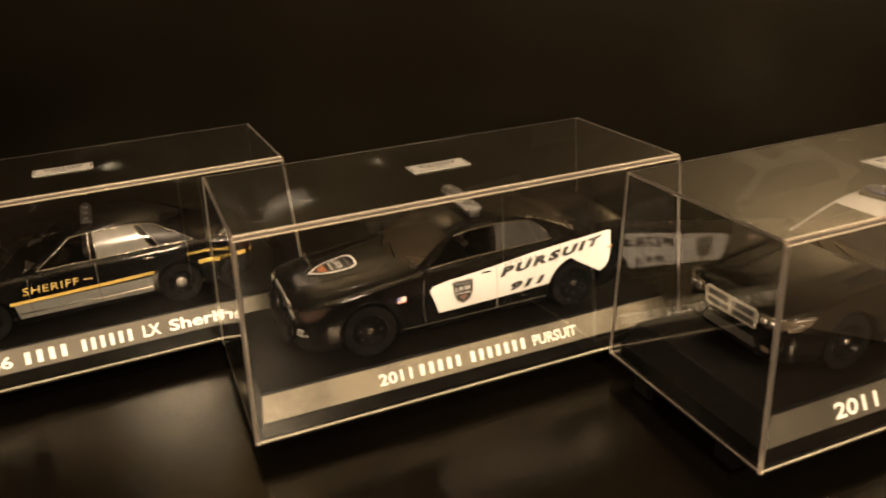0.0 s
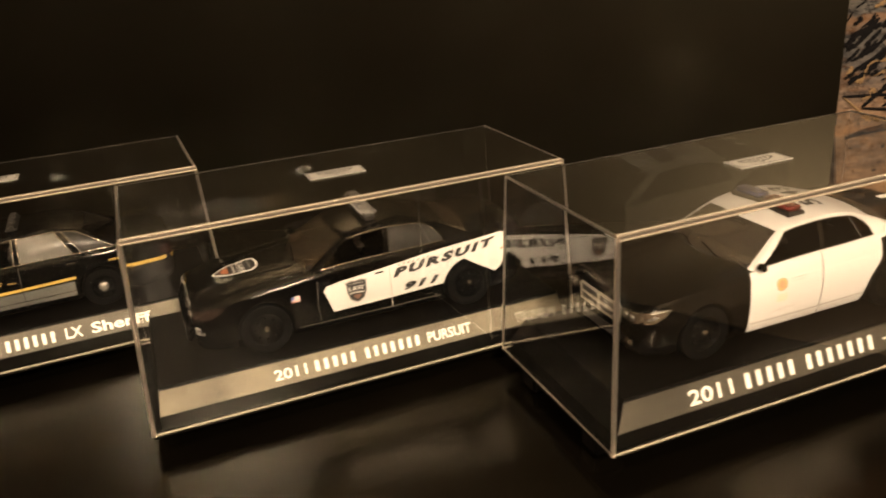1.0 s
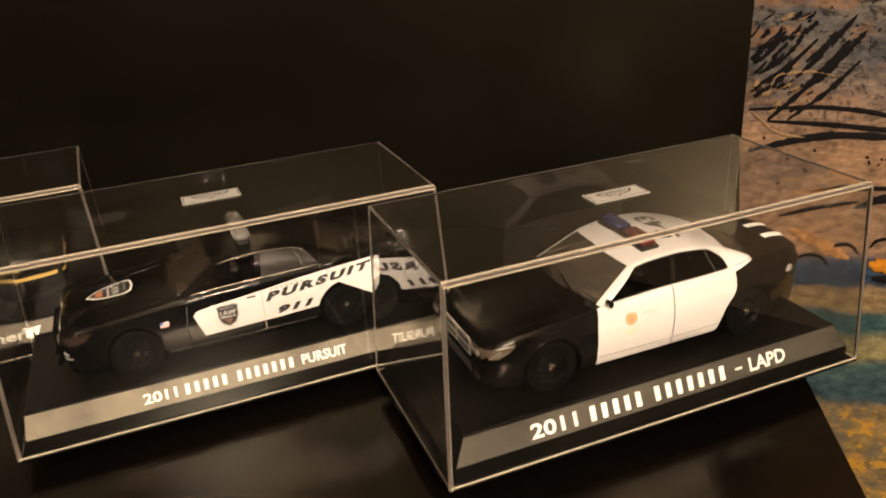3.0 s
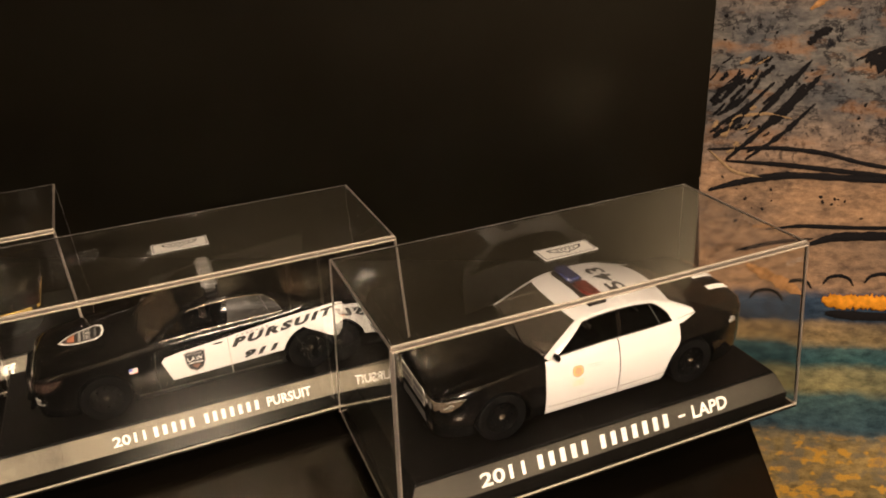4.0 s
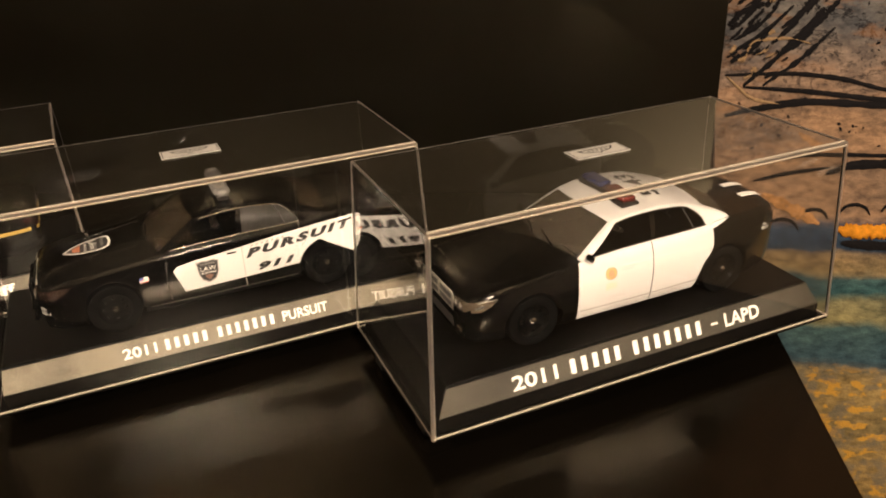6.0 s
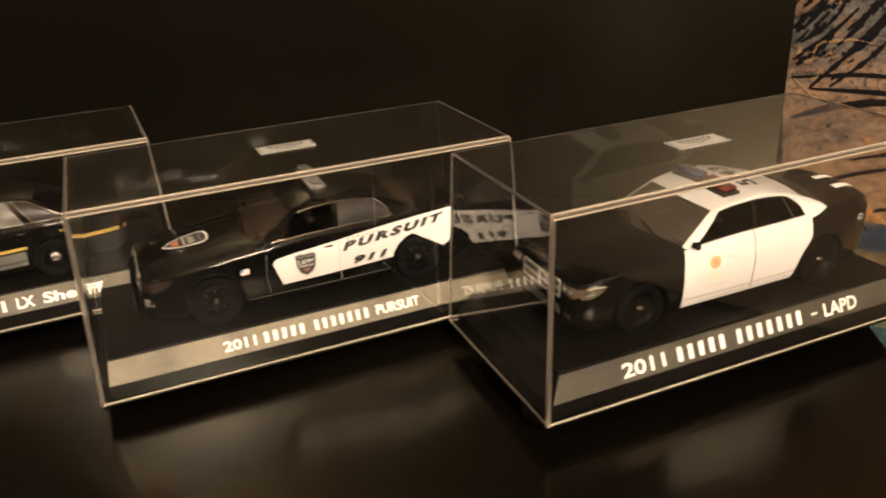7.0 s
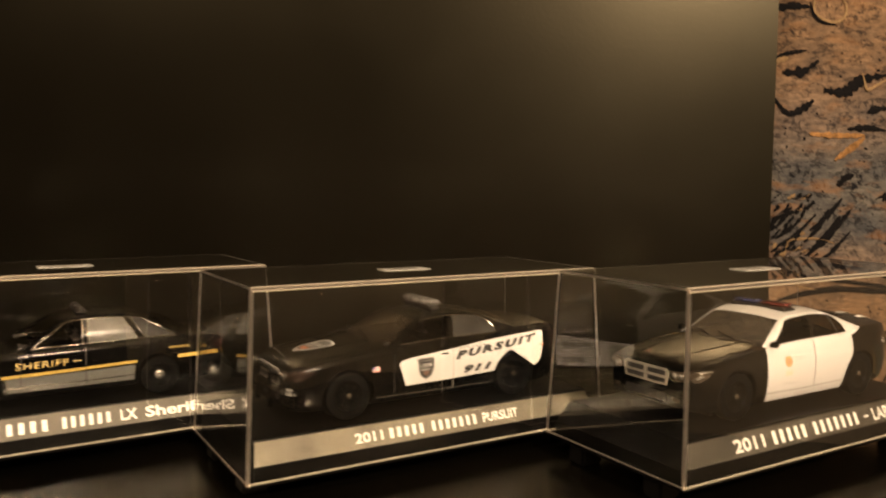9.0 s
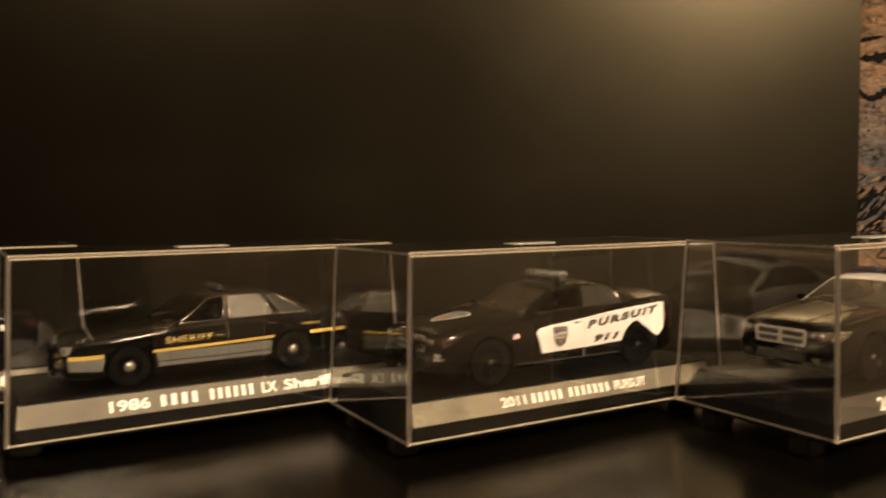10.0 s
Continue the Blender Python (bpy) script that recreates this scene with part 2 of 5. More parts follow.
def curve(*pairs):
    """A smooth line through (x, y) pairs."""
    xs, ys = np.array(pairs[0::2], float), np.array(pairs[1::2], float)
    d = np.diff(ys) / np.diff(xs)
    m = np.r_[d[0], [0 if a * b <= 0 else 2 * a * b / (a + b) for a, b in zip(d, d[1:])], d[-1]]

    def value(x):
        x = min(max(x, xs[0]), xs[-1])
        k = min(int(np.searchsorted(xs, x, "right")) - 1, len(xs) - 2)
        h = xs[k + 1] - xs[k]
        t = (x - xs[k]) / h
        return float((2 * t**3 - 3 * t**2 + 1) * ys[k] + (t**3 - 2 * t**2 + t) * h * m[k] + (3 * t**2 - 2 * t**3) * ys[k + 1] + (t**3 - t**2) * h * m[k + 1])

    return value


def thing(name, label, category, m, group="", kind=""):
    ob = new(name)
    ob.empty_display_size = 0.01
    ob.matrix_world = m
    return tagged(ob, label, category, group, kind)


# ---- room ----
YAW = -8.7  # the shelf unit's turn


def room():
    tagged(part("floor", box_bm((-2.2, -3.2, -1.0), (2.2, 1.0, -0.95)), FLOOR), "plain dark unseen floor", "floor", kind="structure")
    tagged(part("ceiling", box_bm((-2.2, -3.2, 1.45), (2.2, 1.0, 1.5)), CEIL), "pale painted ceiling", "ceiling", kind="structure")
    # unseen walls; only the right one is brightened, to veil the front panes
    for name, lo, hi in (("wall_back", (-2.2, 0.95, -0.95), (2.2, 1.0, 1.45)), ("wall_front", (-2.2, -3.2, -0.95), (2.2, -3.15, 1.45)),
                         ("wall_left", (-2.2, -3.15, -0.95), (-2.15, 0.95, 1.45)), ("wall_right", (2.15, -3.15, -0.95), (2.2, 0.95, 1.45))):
        tagged(part(name, box_bm(lo, hi), WALL_LIT if name == "wall_right" else WALL_DIM), "unseen plain wall, toned for reflections", "wall", kind="structure")


room()

# The shelf unit's own axes: x along the back panel to the right end, y to the back; its origin is the shelf's back right corner.
unit = thing("shelf_unit", "black laminate shelf unit with a tall back panel", "shelf", pose(0.2346, 0.3892, 0, 0, 0, YAW))
part("shelf_board", box_bm((-1.3, -0.345, -0.022), (0, -0.0005, 0), 0.0012), SHELF, unit)
part("back_panel", box_bm((-1.3, 0, -0.4), (0.001, 0.016, 0.62), 0.001), PANEL, unit)
part("base_cabinet", box_bm((-1.29, -0.33, -0.95), (-0.01, -0.001, -0.0225), 0.001), SHELF, unit)

# ---- display cases: covers with a slight draft, narrower at the top ----
LIFT, TOP, DECK_Z, DRAFT = 0.0075, 0.0731, 0.0208, 0.0029


def open_box(bm, x0, y0, x1, y1, z0, z1, draft, bevel, seg):
    """A tapered box with no floor, its edges rounded; gives the loop round its foot."""
    lo = [bm.verts.new((x, y, z0)) for x, y in ((x0, y0), (x1, y0), (x1, y1), (x0, y1))]
    hi = [bm.verts.new((x, y, z1)) for x, y in ((x0 + draft, y0 + draft), (x1 - draft, y0 + draft), (x1 - draft, y1 - draft), (x0 + draft, y1 - draft))]
    faces = [bm.faces.new((lo[k], lo[(k + 1) % 4], hi[(k + 1) % 4], hi[k])) for k in range(4)] + [bm.faces.new(hi)]
    edges = {e for f in faces for e in f.edges if len(e.link_faces) == 2}
    bmesh.ops.bevel(bm, geom=list(edges), offset=bevel, segments=seg, affect="EDGES")


def cover_bm(length, depth):
    wall = 0.0010
    bm = bmesh.new()
    open_box(bm, 0, 0, length, depth, LIFT, TOP, DRAFT, 0.0003, 3)
    outer = set(bm.verts)
    open_box(bm, wall, wall, length - wall, depth - wall, LIFT, TOP - wall, DRAFT, 0.00015, 3)
    foot = sorted((v for v in bm.verts if v.co.z < LIFT + 1e-6), key=lambda v: math.atan2((v.co.y - depth / 2) / depth, (v.co.x - length / 2) / length))
    rims = [v for v in foot if v in outer], [v for v in foot if v not in outer]
    n = len(rims[0])
    for k in range(n):
        bm.faces.new((rims[0][k], rims[0][(k + 1) % n], rims[1][(k + 1) % n], rims[1][k]))
    return bm


def frustum_bm(rings):
    """Stacked rectangles (x0, y0, x1, y1, z), closed."""
    bm = bmesh.new()
    loops = [[bm.verts.new(p) for p in ((a, b, z), (c, b, z), (c, d, z), (a, d, z))] for a, b, c, d, z in rings]
    for lo, hi in zip(loops, loops[1:]):
        for k in range(4):
            bm.faces.new((lo[k], lo[(k + 1) % 4], hi[(k + 1) % 4], hi[k]))
    bm.faces.new(loops[0][::-1])
    bm.faces.new(loops[-1])
    return bm


def display_case(label, m, length, depth, words, plate_mat, slant=0.0012, stand=0.0):
    """An acrylic case on a black plinth. words: (text, bar count, from, to) in shares of the caption; from x0 to x1."""
    case = thing("display_case", label, "display case", m, "acrylic display cases")
    e = 0.0030
    part("base", frustum_bm([(0.0006, 0.0006, length - 0.0006, depth - 0.0006, 0.0062), (0, 0, length, depth, 0.0066), (0, 0, length, depth, 0.0072), (e, e, length - e, depth - e, 0.0074),
                             (e, e, length - e, depth - e, 0.0122), (e + slant, e + 0.0034, length - e - slant, depth - e - 0.0034, DECK_Z - 0.0004),
                             (e + slant + 0.0006, e + 0.0040, length - e - slant - 0.0006, depth - e - 0.0040, DECK_Z)]), DECK, case)
    for x in (0.002, length - 0.012):
        for y in (0.012, depth - 0.0205):
            part("foot", box_bm((x, y, -stand), (x + 0.010, y + 0.009, 0.0063), 0.001), PLASTIC, case)
    y0, z0, y1, z1 = e, 0.0124, e + 0.0034, DECK_Z - 0.0006

    def on_plate(x, v, lift=0.00025):
        return (x, y0 + (y1 - y0) * v - lift, z0 + (z1 - z0) * v + lift * 0.4)

    slab = bmesh.new()
    ends = [(e + 0.0002 + slant * v, v) for v in (0.02, 0.97)]
    quad = [(ends[0][0], 0.02), (length - ends[0][0], 0.02), (length - ends[1][0], 0.97), (ends[1][0], 0.97)]
    back, front = [slab.verts.new(on_plate(x, v, -0.0002)) for x, v in quad], [slab.verts.new(on_plate(x, v, 0.00015)) for x, v in quad]
    slab.faces.new(front)
    slab.faces.new(back[::-1])
    for k in range(4):
        slab.faces.new((front[k], back[k], back[(k + 1) % 4], front[(k + 1) % 4]))
    plate = part("nameplate", slab, plate_mat, case, "speckled grey nameplate with white lettering")
    span = ((y1 - y0) ** 2 + (z1 - z0) ** 2) ** 0.5
    words, x0, x1, tall = words
    for text, bars, a, b in words:
        w = (b - a) * (x1 - x0)
        bm = bars_bm(bars, w, tall) if bars else text_bm(text, w, tall if text != "\u2013" else tall * 0.16, bold=0.024)
        rise = 0.46 * span - tall / 2 + (0.4 * tall if text == "\u2013" else 0)
        lay(bm, lambda x, y: on_plate(x0 + a * (x1 - x0) + x, (y + rise) / span, 0.0003))
        part("caption_word", bm, WHITE_INK, plate)
    cover = part("clear_cover", cover_bm(length, depth), ACRYLIC, case, "clear acrylic cover", smooth=28)
    cover.visible_shadow = False
    # pale tubes standing for light caught on the rounded edges and foot flange
    i, d = 0.0003, DRAFT + 0.0002
    foot = [(i, i), (length - i, i), (length - i, depth - i), (i, depth - i)]
    head = [(d, d), (length - d, d), (length - d, depth - d), (d, depth - d)]
    for k in range(4):
        top_mat, top_r = ((GLINT_SOFT, 0.0006), (GLINT_SOFT, 0.00045), (GLINT_SOFT, 0.0003), (GLINT_FAINT, 0.0004))[k]
        post_mat, post_r = ((GLINT_SOFT, 0.0007), (GLINT_SOFT, 0.0005), (GLINT_FAINT, 0.0003), (GLINT_SOFT, 0.0005))[k]
        n = (k + 1) % 4
        lines = [([(*foot[k], LIFT), (*head[k], TOP - 0.0004)], post_mat, post_r), ([(*foot[k], LIFT + 0.0004), (*foot[n], LIFT + 0.0004)], GLINT_BRIGHT if k == 0 else GLINT_SOFT, 0.00034 if k == 0 else 0.0003)]
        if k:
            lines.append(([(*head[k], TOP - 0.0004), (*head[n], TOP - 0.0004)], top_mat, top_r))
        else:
            # a rounded front fillet, its bright line at either rim put in as tubes
            for back, down, mat, r in ((0.0009, 0.0, GLINT_BRIGHT, 0.0004), (-0.0002, 0.0011, GLINT_BRIGHT, 0.0003), (0.0002, 0.0005, top_mat, top_r)):
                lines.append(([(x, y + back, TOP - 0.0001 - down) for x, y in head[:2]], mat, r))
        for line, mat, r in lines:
            part("cover_edge_glint", tube_bm(line, r, 10), mat, cover, smooth=60).visible_shadow = False
    # foil sticker with a plain winged emblem on the top
    cx, cy, w, h = length / 2, depth / 2, 0.0205, 0.0088
    rim = part("sticker", box_bm((cx - w / 2, cy - h / 2, TOP + 0.00002), (cx + w / 2, cy + h / 2, TOP + 0.00022), 0.00006, 1), SILVER_FOIL, cover, "silver foil sticker with a winged emblem")
    bm = bmesh.new()
    quads = [[bm.verts.new((cx + a * w / 2 * f, cy + b * (h / 2 - (w / 2) * (1 - f)), TOP + 0.0003)) for a, b in ((-1, -1), (1, -1), (1, 1), (-1, 1))] for f in (0.955, 0.925)]
    for k in range(4):
        bm.faces.new((quads[0][k], quads[0][(k + 1) % 4], quads[1][(k + 1) % 4], quads[1][k]))
    part("sticker_border", bm, BLACK_INK, rim)
    wing = [(-0.0068, 0.0022), (0.0068, 0.0022), (0.0058, 0.0002), (0.0030, -0.0012), (0.0012, -0.0012), (0, -0.0026), (-0.0012, -0.0012), (-0.0030, -0.0012), (-0.0058, 0.0002)]
    inner = [(x * 0.86, y * 0.72 + 0.0001) for x, y in wing]
    bm = bmesh.new()
    a, b = ([bm.verts.new((cx + x, cy + y, TOP + 0.0003)) for x, y in o] for o in (wing, inner))
    for k in range(len(a)):
        bm.faces.new((a[k], a[(k + 1) % len(a)], b[(k + 1) % len(a)], b[k]))
    part("emblem_outline", bm, BLACK_INK, rim)
    bm = bmesh.new()
    for k in range(5):
        x = -0.0036 + 0.0016 * k
        poly_bm([(cx + x, cy - 0.0001), (cx + x + 0.0009, cy - 0.0001), (cx + x + 0.0011, cy + 0.0012), (cx + x + 0.0002, cy + 0.0012)], bm)
    for v in bm.verts:
        v.co.z = TOP + 0.0003
    part("emblem_bar", bm, GREY_INK, rim)
    return case


PUR = ([("2011", 0, 0, 0.155), ("", 5, 0.185, 0.405), ("", 7, 0.435, 0.735), ("PURSUIT", 0, 0.765, 1)], 0.0408, 0.1130, 0.0037)
LAP = ([("2011", 0, 0, 0.165), ("", 5, 0.205, 0.42), ("", 7, 0.45, 0.755), ("\u2013", 0, 0.785, 0.815), ("LAPD", 0, 0.845, 1)], 0.0285, 0.1255, 0.0047)
SHE = ([("1986", 0, 0, 0.16), ("", 4, 0.195, 0.37), ("", 6, 0.405, 0.615), ("LX", 0, 0.645, 0.715), ("Sheriff", 0, 0.75, 1)], 0.034, 0.1235, 0.0043)
CASE_A, CASE_B, CASE_C, CASE_D = pose(-0.1938, 0.2423, 0, 0, 0, 22.8), pose(-0.058, 0.2196, 0, 0, 0, 21.1), pose(0.0823, 0.1916, 0.0014, 0, -0.2, 20.6), pose(-0.331, 0.264, 0, 0, 0, 23.5)
display_case("clear acrylic case with sheriff car on black plinth", CASE_A, 0.1542, 0.0695, SHE, PLATE_HALF_LIT)
display_case("clear acrylic case holding the pursuit car model", CASE_B, 0.1548, 0.0712, PUR, PLATE_LIT)
display_case("clear acrylic case overhanging the shelf edge, black-and-white car inside", CASE_C, 0.1554, 0.0722, LAP, PLATE_DIM, 0.0042, 0.0014)
display_case("clear acrylic case at the shelf's far end", CASE_D, 0.1545, 0.0705, ([("", 5, 0, 0.3), ("", 6, 0.35, 1)], 0.034, 0.12, 0.0043), PLATE_HALF_LIT)


# ---- model cars: millimetres inside, x from nose to tail, the near side at minus y ----
class Shape:
    """The outer form of a saloon car."""

    def __init__(self, length, half, wheel, axles, plan, belt, top, bottom, rail, glass, inset, roof_half, crown):
        self.length, self.w, self.wheel, self.axles = length, half, wheel, axles
        self.plan, self.belt, self.top, self.bottom, self.rail = curve(*plan), curve(*belt), curve(*top), curve(*bottom), curve(*rail)
        self.knots, self.inset, self.roof_half, self.crown = glass, inset, roof_half, crown
        self.side = curve(0, 0.92, 0.12, 0.965, 0.3, 0.985, 0.5, 1.0, 0.66, 0.996, 0.72, 0.982, 0.88, 0.955, 0.96, 0.925, 1.0, inset)

    def half(self, u):
        return self.w * self.plan(u)

    def side_y(self, u, z):
        lo, hi = self.bottom(u), self.belt(u)
        return self.half(u) * self.side((z - lo) / (hi - lo))

    def top_z(self, u, y):
        k = min(1.0, abs(y) / (self.inset * self.half(u)))
        return self.belt(u) + (self.top(u) - self.belt(u)) * (1 - k**2.6)

    def roof_z(self, u, y):
        return self.rail(u) + self.crown * (1 - min(1.0, abs(y) / self.roof_half) ** 2)


MM = 0.001


def body_bm(c):
    bm = bmesh.new()
    us = sorted({0, 0.35, 1, 2, 3.2, 4.6, *np.linspace(6, c.length - 6, 54).tolist(), c.length - 4.6, c.length - 3.2, c.length - 2, c.length - 1, c.length - 0.35, c.length})
    vs = [0, 0.06, 0.12, 0.2, 0.3, 0.4, 0.5, 0.58, 0.66, 0.69, 0.72, 0.8, 0.88, 0.92, 0.96, 1.0]
    rings = []
    for u in us:
        lo, hi, h = c.bottom(u), c.belt(u), c.half(u)
        near = [(h * c.side(v), lo + (hi - lo) * v) for v in vs]
        roof = [(h * c.inset * k, c.top_z(u, h * c.inset * k)) for k in (0.96, 0.9, 0.8, 0.65, 0.5, 0.35, 0.18)]
        half = [(0.6 * h, lo - 0.0)] + near + roof
        ring = [(0, lo)] + half + [(0, c.top_z(u, 0))] + [(-y, z) for y, z in half[::-1]]
        rings.append([bm.verts.new((u * MM, y * MM, z * MM)) for y, z in ring])
    n = len(rings[0])
    for a, b in zip(rings, rings[1:]):
        for k in range(n):
            bm.faces.new((a[k], a[(k + 1) % n], b[(k + 1) % n], b[k]))
    bm.faces.new(rings[0])
    bm.faces.new(rings[-1])
    bmesh.ops.recalc_face_normals(bm, faces=bm.faces)
    return bm


def cut_arches(c, bm):
    """Wheel arches cut out of the body."""
    def plain(name, b):
        me = bpy.data.meshes.new(name)
        bmesh.ops.recalc_face_normals(b, faces=b.faces)
        b.to_mesh(me)
        b.free()
        return new(name, me)

    ob = plain("shell", bm)
    cut = bmesh.new()
    for u in c.axles:
        for sgn in (-1, 1):
            lathe_bm([((c.wheel + 1.25) * MM, sgn * (c.w - 7.5) * MM), ((c.wheel + 1.25) * MM, sgn * (c.w + 3) * MM)], steps=48, bm=cut, shift=(u * MM, 0, c.wheel * MM))
    tool = plain("tool", cut)
    mod = ob.modifiers.new("cut", "BOOLEAN")
    mod.operation, mod.object, mod.solver = "DIFFERENCE", tool, "EXACT"
    out = shape_of(ob)
    bpy.data.objects.remove(tool)
    return out


def cabin_point(c, s, r):
    """Side of the cabin: s runs through the pillar knots, r from belt to roof."""
    k = min(int(s), len(c.knots) - 2)
    f = s - k
    (b0, t0), (b1, t1) = c.knots[k], c.knots[k + 1]
    ub, ut = b0 + (b1 - b0) * f, t0 + (t1 - t0) * f
    lo = Vector((ub, c.inset * c.half(ub) + 0.2, c.belt(ub) - 0.5))
    hi = Vector((ut, c.roof_half, c.rail(ut)))
    p = lo.lerp(hi, r)
    ends = min(1.0, s, len(c.knots) - 1 - s)
    p.y += 0.9 * math.sin(math.pi * r) * ends
    return p


def screen_point(c, q, r, front=True):
    (ub, ut), bow_b, bow_t = (c.knots[0], -4.2, -1.6) if front else (c.knots[-1], 3.2, 1.2)
    b, t = ub + bow_b * (1 - q * q), ut + bow_t * (1 - q * q)
    yb = q * (c.inset * c.half(ub) + 0.2)
    lo, hi = Vector((b, yb, c.top_z(b, yb) - 0.5)), Vector((t, q * c.roof_half, c.roof_z(t, q * c.roof_half)))
    p = lo.lerp(hi, r)
    p.x += (-0.9 if front else 0.9) * math.sin(math.pi * r) * (1 - q * q)
    p.z += 0.8 * math.sin(math.pi * r) * (1 - q * q)
    return p


def grid_bm(f, us, vs, keep=lambda u, v: True, bm=None):
    bm = bm or bmesh.new()
    pts = {}
    for i, (u0, u1) in enumerate(zip(us, us[1:])):
        for j, (v0, v1) in enumerate(zip(vs, vs[1:])):
            if keep((u0 + u1) / 2, (v0 + v1) / 2):
                quad = []
                for a, b in ((i, j), (i + 1, j), (i + 1, j + 1), (i, j + 1)):
                    if (a, b) not in pts:
                        pts[a, b] = bm.verts.new(f(us[a], vs[b]) * MM)
                    quad.append(pts[a, b])
                bm.faces.new(quad)
    return bm


def span(a, b, n):
    return [a + (b - a) * k / n for k in range(n + 1)]


def sheet(bm):
    """A pane with some thickness."""
    bmesh.ops.recalc_face_normals(bm, faces=bm.faces)
    bmesh.ops.solidify(bm, geom=bm.faces[:], thickness=0.0003)
    return bm


def spaced(*stops, n=5):
    out = [stops[0]]
    for a, b in zip(stops, stops[1:]):
        out += span(a, b, n)[1:]
    return out


def cabin(c, car, paint, windows, trim, framed=False, screen=None):
    """Roof, pillars and windows. windows: a material for each knot gap that is glazed, by index."""
    lo, hi = 0.11, 0.89
    first, last = min(windows), max(windows) + 1
    bend_s, bend_r = (0.0, 0.0) if framed else (0.24, 0.5)
    # the rear upper corner of the side glass is rounded off
    bow = [(last - bend_s + bend_s * math.sin(a), hi - bend_r + bend_r * math.cos(a)) for a in span(0, math.pi / 2, 8)]
    frame = bmesh.new()
    ss = spaced(*range(len(c.knots)), n=6)
    rs = [0, 0.06, lo] + span(lo, hi, 7)[1:] + [0.93, 1.0]
    for sgn in (-1, 1):
        flip = lambda p: Vector((p.x, sgn * p.y, p.z))
        glazed = lambda s, r: int(s) in windows and lo < r < hi
        post = lambda s, r: int(s) not in windows and min(windows) < s < max(windows) and lo < r < hi
        grid_bm(lambda s, r: flip(cabin_point(c, s, r)), ss, rs, lambda s, r: not glazed(s, r) and not post(s, r), frame)
        part("door_pillar", grid_bm(lambda s, r: flip(cabin_point(c, s, r)), ss, rs, post), PAINT_BLACK, car, smooth=40)
        for (s0, r0), (s1, r1) in zip(bow, bow[1:]) if bend_s else ():
            corner = [flip(cabin_point(c, s, r)) + Vector((0, sgn * 0.03, 0)) for s, r in ((s0, r0), (s1, r1), (last - 0.001, hi))]
            frame.faces.new([frame.verts.new(p * MM) for p in corner])
        for k, mat in windows.items():
            def pane(s, r):
                p = flip(cabin_point(c, s, r))
                p.y -= sgn * 0.3
                return p
            part("side_window", sheet(grid_bm(pane, span(k, k + 1, 6), span(lo - 0.02, hi + 0.02, 7))), mat, car, smooth=50).visible_shadow = False
    qs = [-1, -0.92] + span(-0.92, 0.92, 12)[1:] + [1]
    ps = [0, 0.05] + span(0.05, 0.93, 8)[1:] + [1]
    for front, name in ((True, "windscreen"), (False, "rear_window")):
        inner = lambda q, r: abs(q) < 0.92 and 0.05 < r < 0.93
        grid_bm(lambda q, r: screen_point(c, q, r, front), qs, ps, lambda q, r: not inner(q, r), frame)

        def pane(q, r):
            p = screen_point(c, q, r, front)
            p.x += 0.25 if front else -0.25
            return p
        part(name, sheet(grid_bm(pane, span(-0.94, 0.94, 12), span(0.03, 0.95, 8))), screen or SCREEN, car, smooth=50).visible_shadow = False
    t0, t1 = c.knots[0][1], c.knots[-1][1]

    def roof(f, q):
        a, b = t0 - 1.6 * (1 - q * q), t1 + 1.2 * (1 - q * q)
        u = a + (b - a) * f
        return Vector((u, q * c.roof_half, c.roof_z(u, q * c.roof_half)))
    grid_bm(roof, span(0, 1, 20), span(-1, 1, 12), bm=frame)
    bmesh.ops.remove_doubles(frame, verts=frame.verts, dist=0.00012)
    bmesh.ops.recalc_face_normals(frame, faces=frame.faces)
    part("cabin_shell", frame, paint, car, smooth=40)
    upper = [(s, hi + 0.01) for s in span(first, last - bend_s, 24)] + ([(s, r + 0.01) for s, r in bow[1:]] if bend_s else [])
    lower = [(s, lo - 0.01) for s in span(first - 0.3, last, 24)]
    for sgn in (-1, 1):
        for way in (upper, lower):
            line = [cabin_point(c, s, r) for s, r in way]
            part("window_trim", tube_bm([(p.x * MM, sgn * (p.y + 0.08) * MM, p.z * MM) for p in line], 0.00022, 6), trim, car, smooth=60)
        for k in windows if framed else ():
            for edge in (k, k + 1):
                line = [cabin_point(c, edge, r) for r in span(lo - 0.01, hi + 0.01, 10)]
                part("window_trim", tube_bm([(p.x * MM, sgn * (p.y + 0.08) * MM, p.z * MM) for p in line], 0.00026, 6), trim, car, smooth=60)
    # dashboard, seats and wheel inside
    seats = bmesh.new()
    b0 = c.knots[0][0]
    zb = c.belt(b0 + 10)
    box_bm((b0 * MM, -0.8 * c.w * MM, (zb - 1.5) * MM), ((b0 + 6) * MM, 0.8 * c.w * MM, (zb + 0.9) * MM), 0.0006, bm=seats)
    for u in (b0 + 20, b0 + 40):
        for y in (-8.5, 8.5):
            box_bm(((u) * MM, (y - 4.5) * MM, (zb - 2) * MM), ((u + 2.6) * MM, (y + 4.5) * MM, (zb + 3.4) * MM), 0.0009, bm=seats)
            box_bm(((u + 0.5) * MM, (y - 2) * MM, (zb + 3.6) * MM), ((u + 2.2) * MM, (y + 2) * MM, (zb + 5.6) * MM), 0.0006, bm=seats)
    part("cabin_interior", seats, CABIN, car)


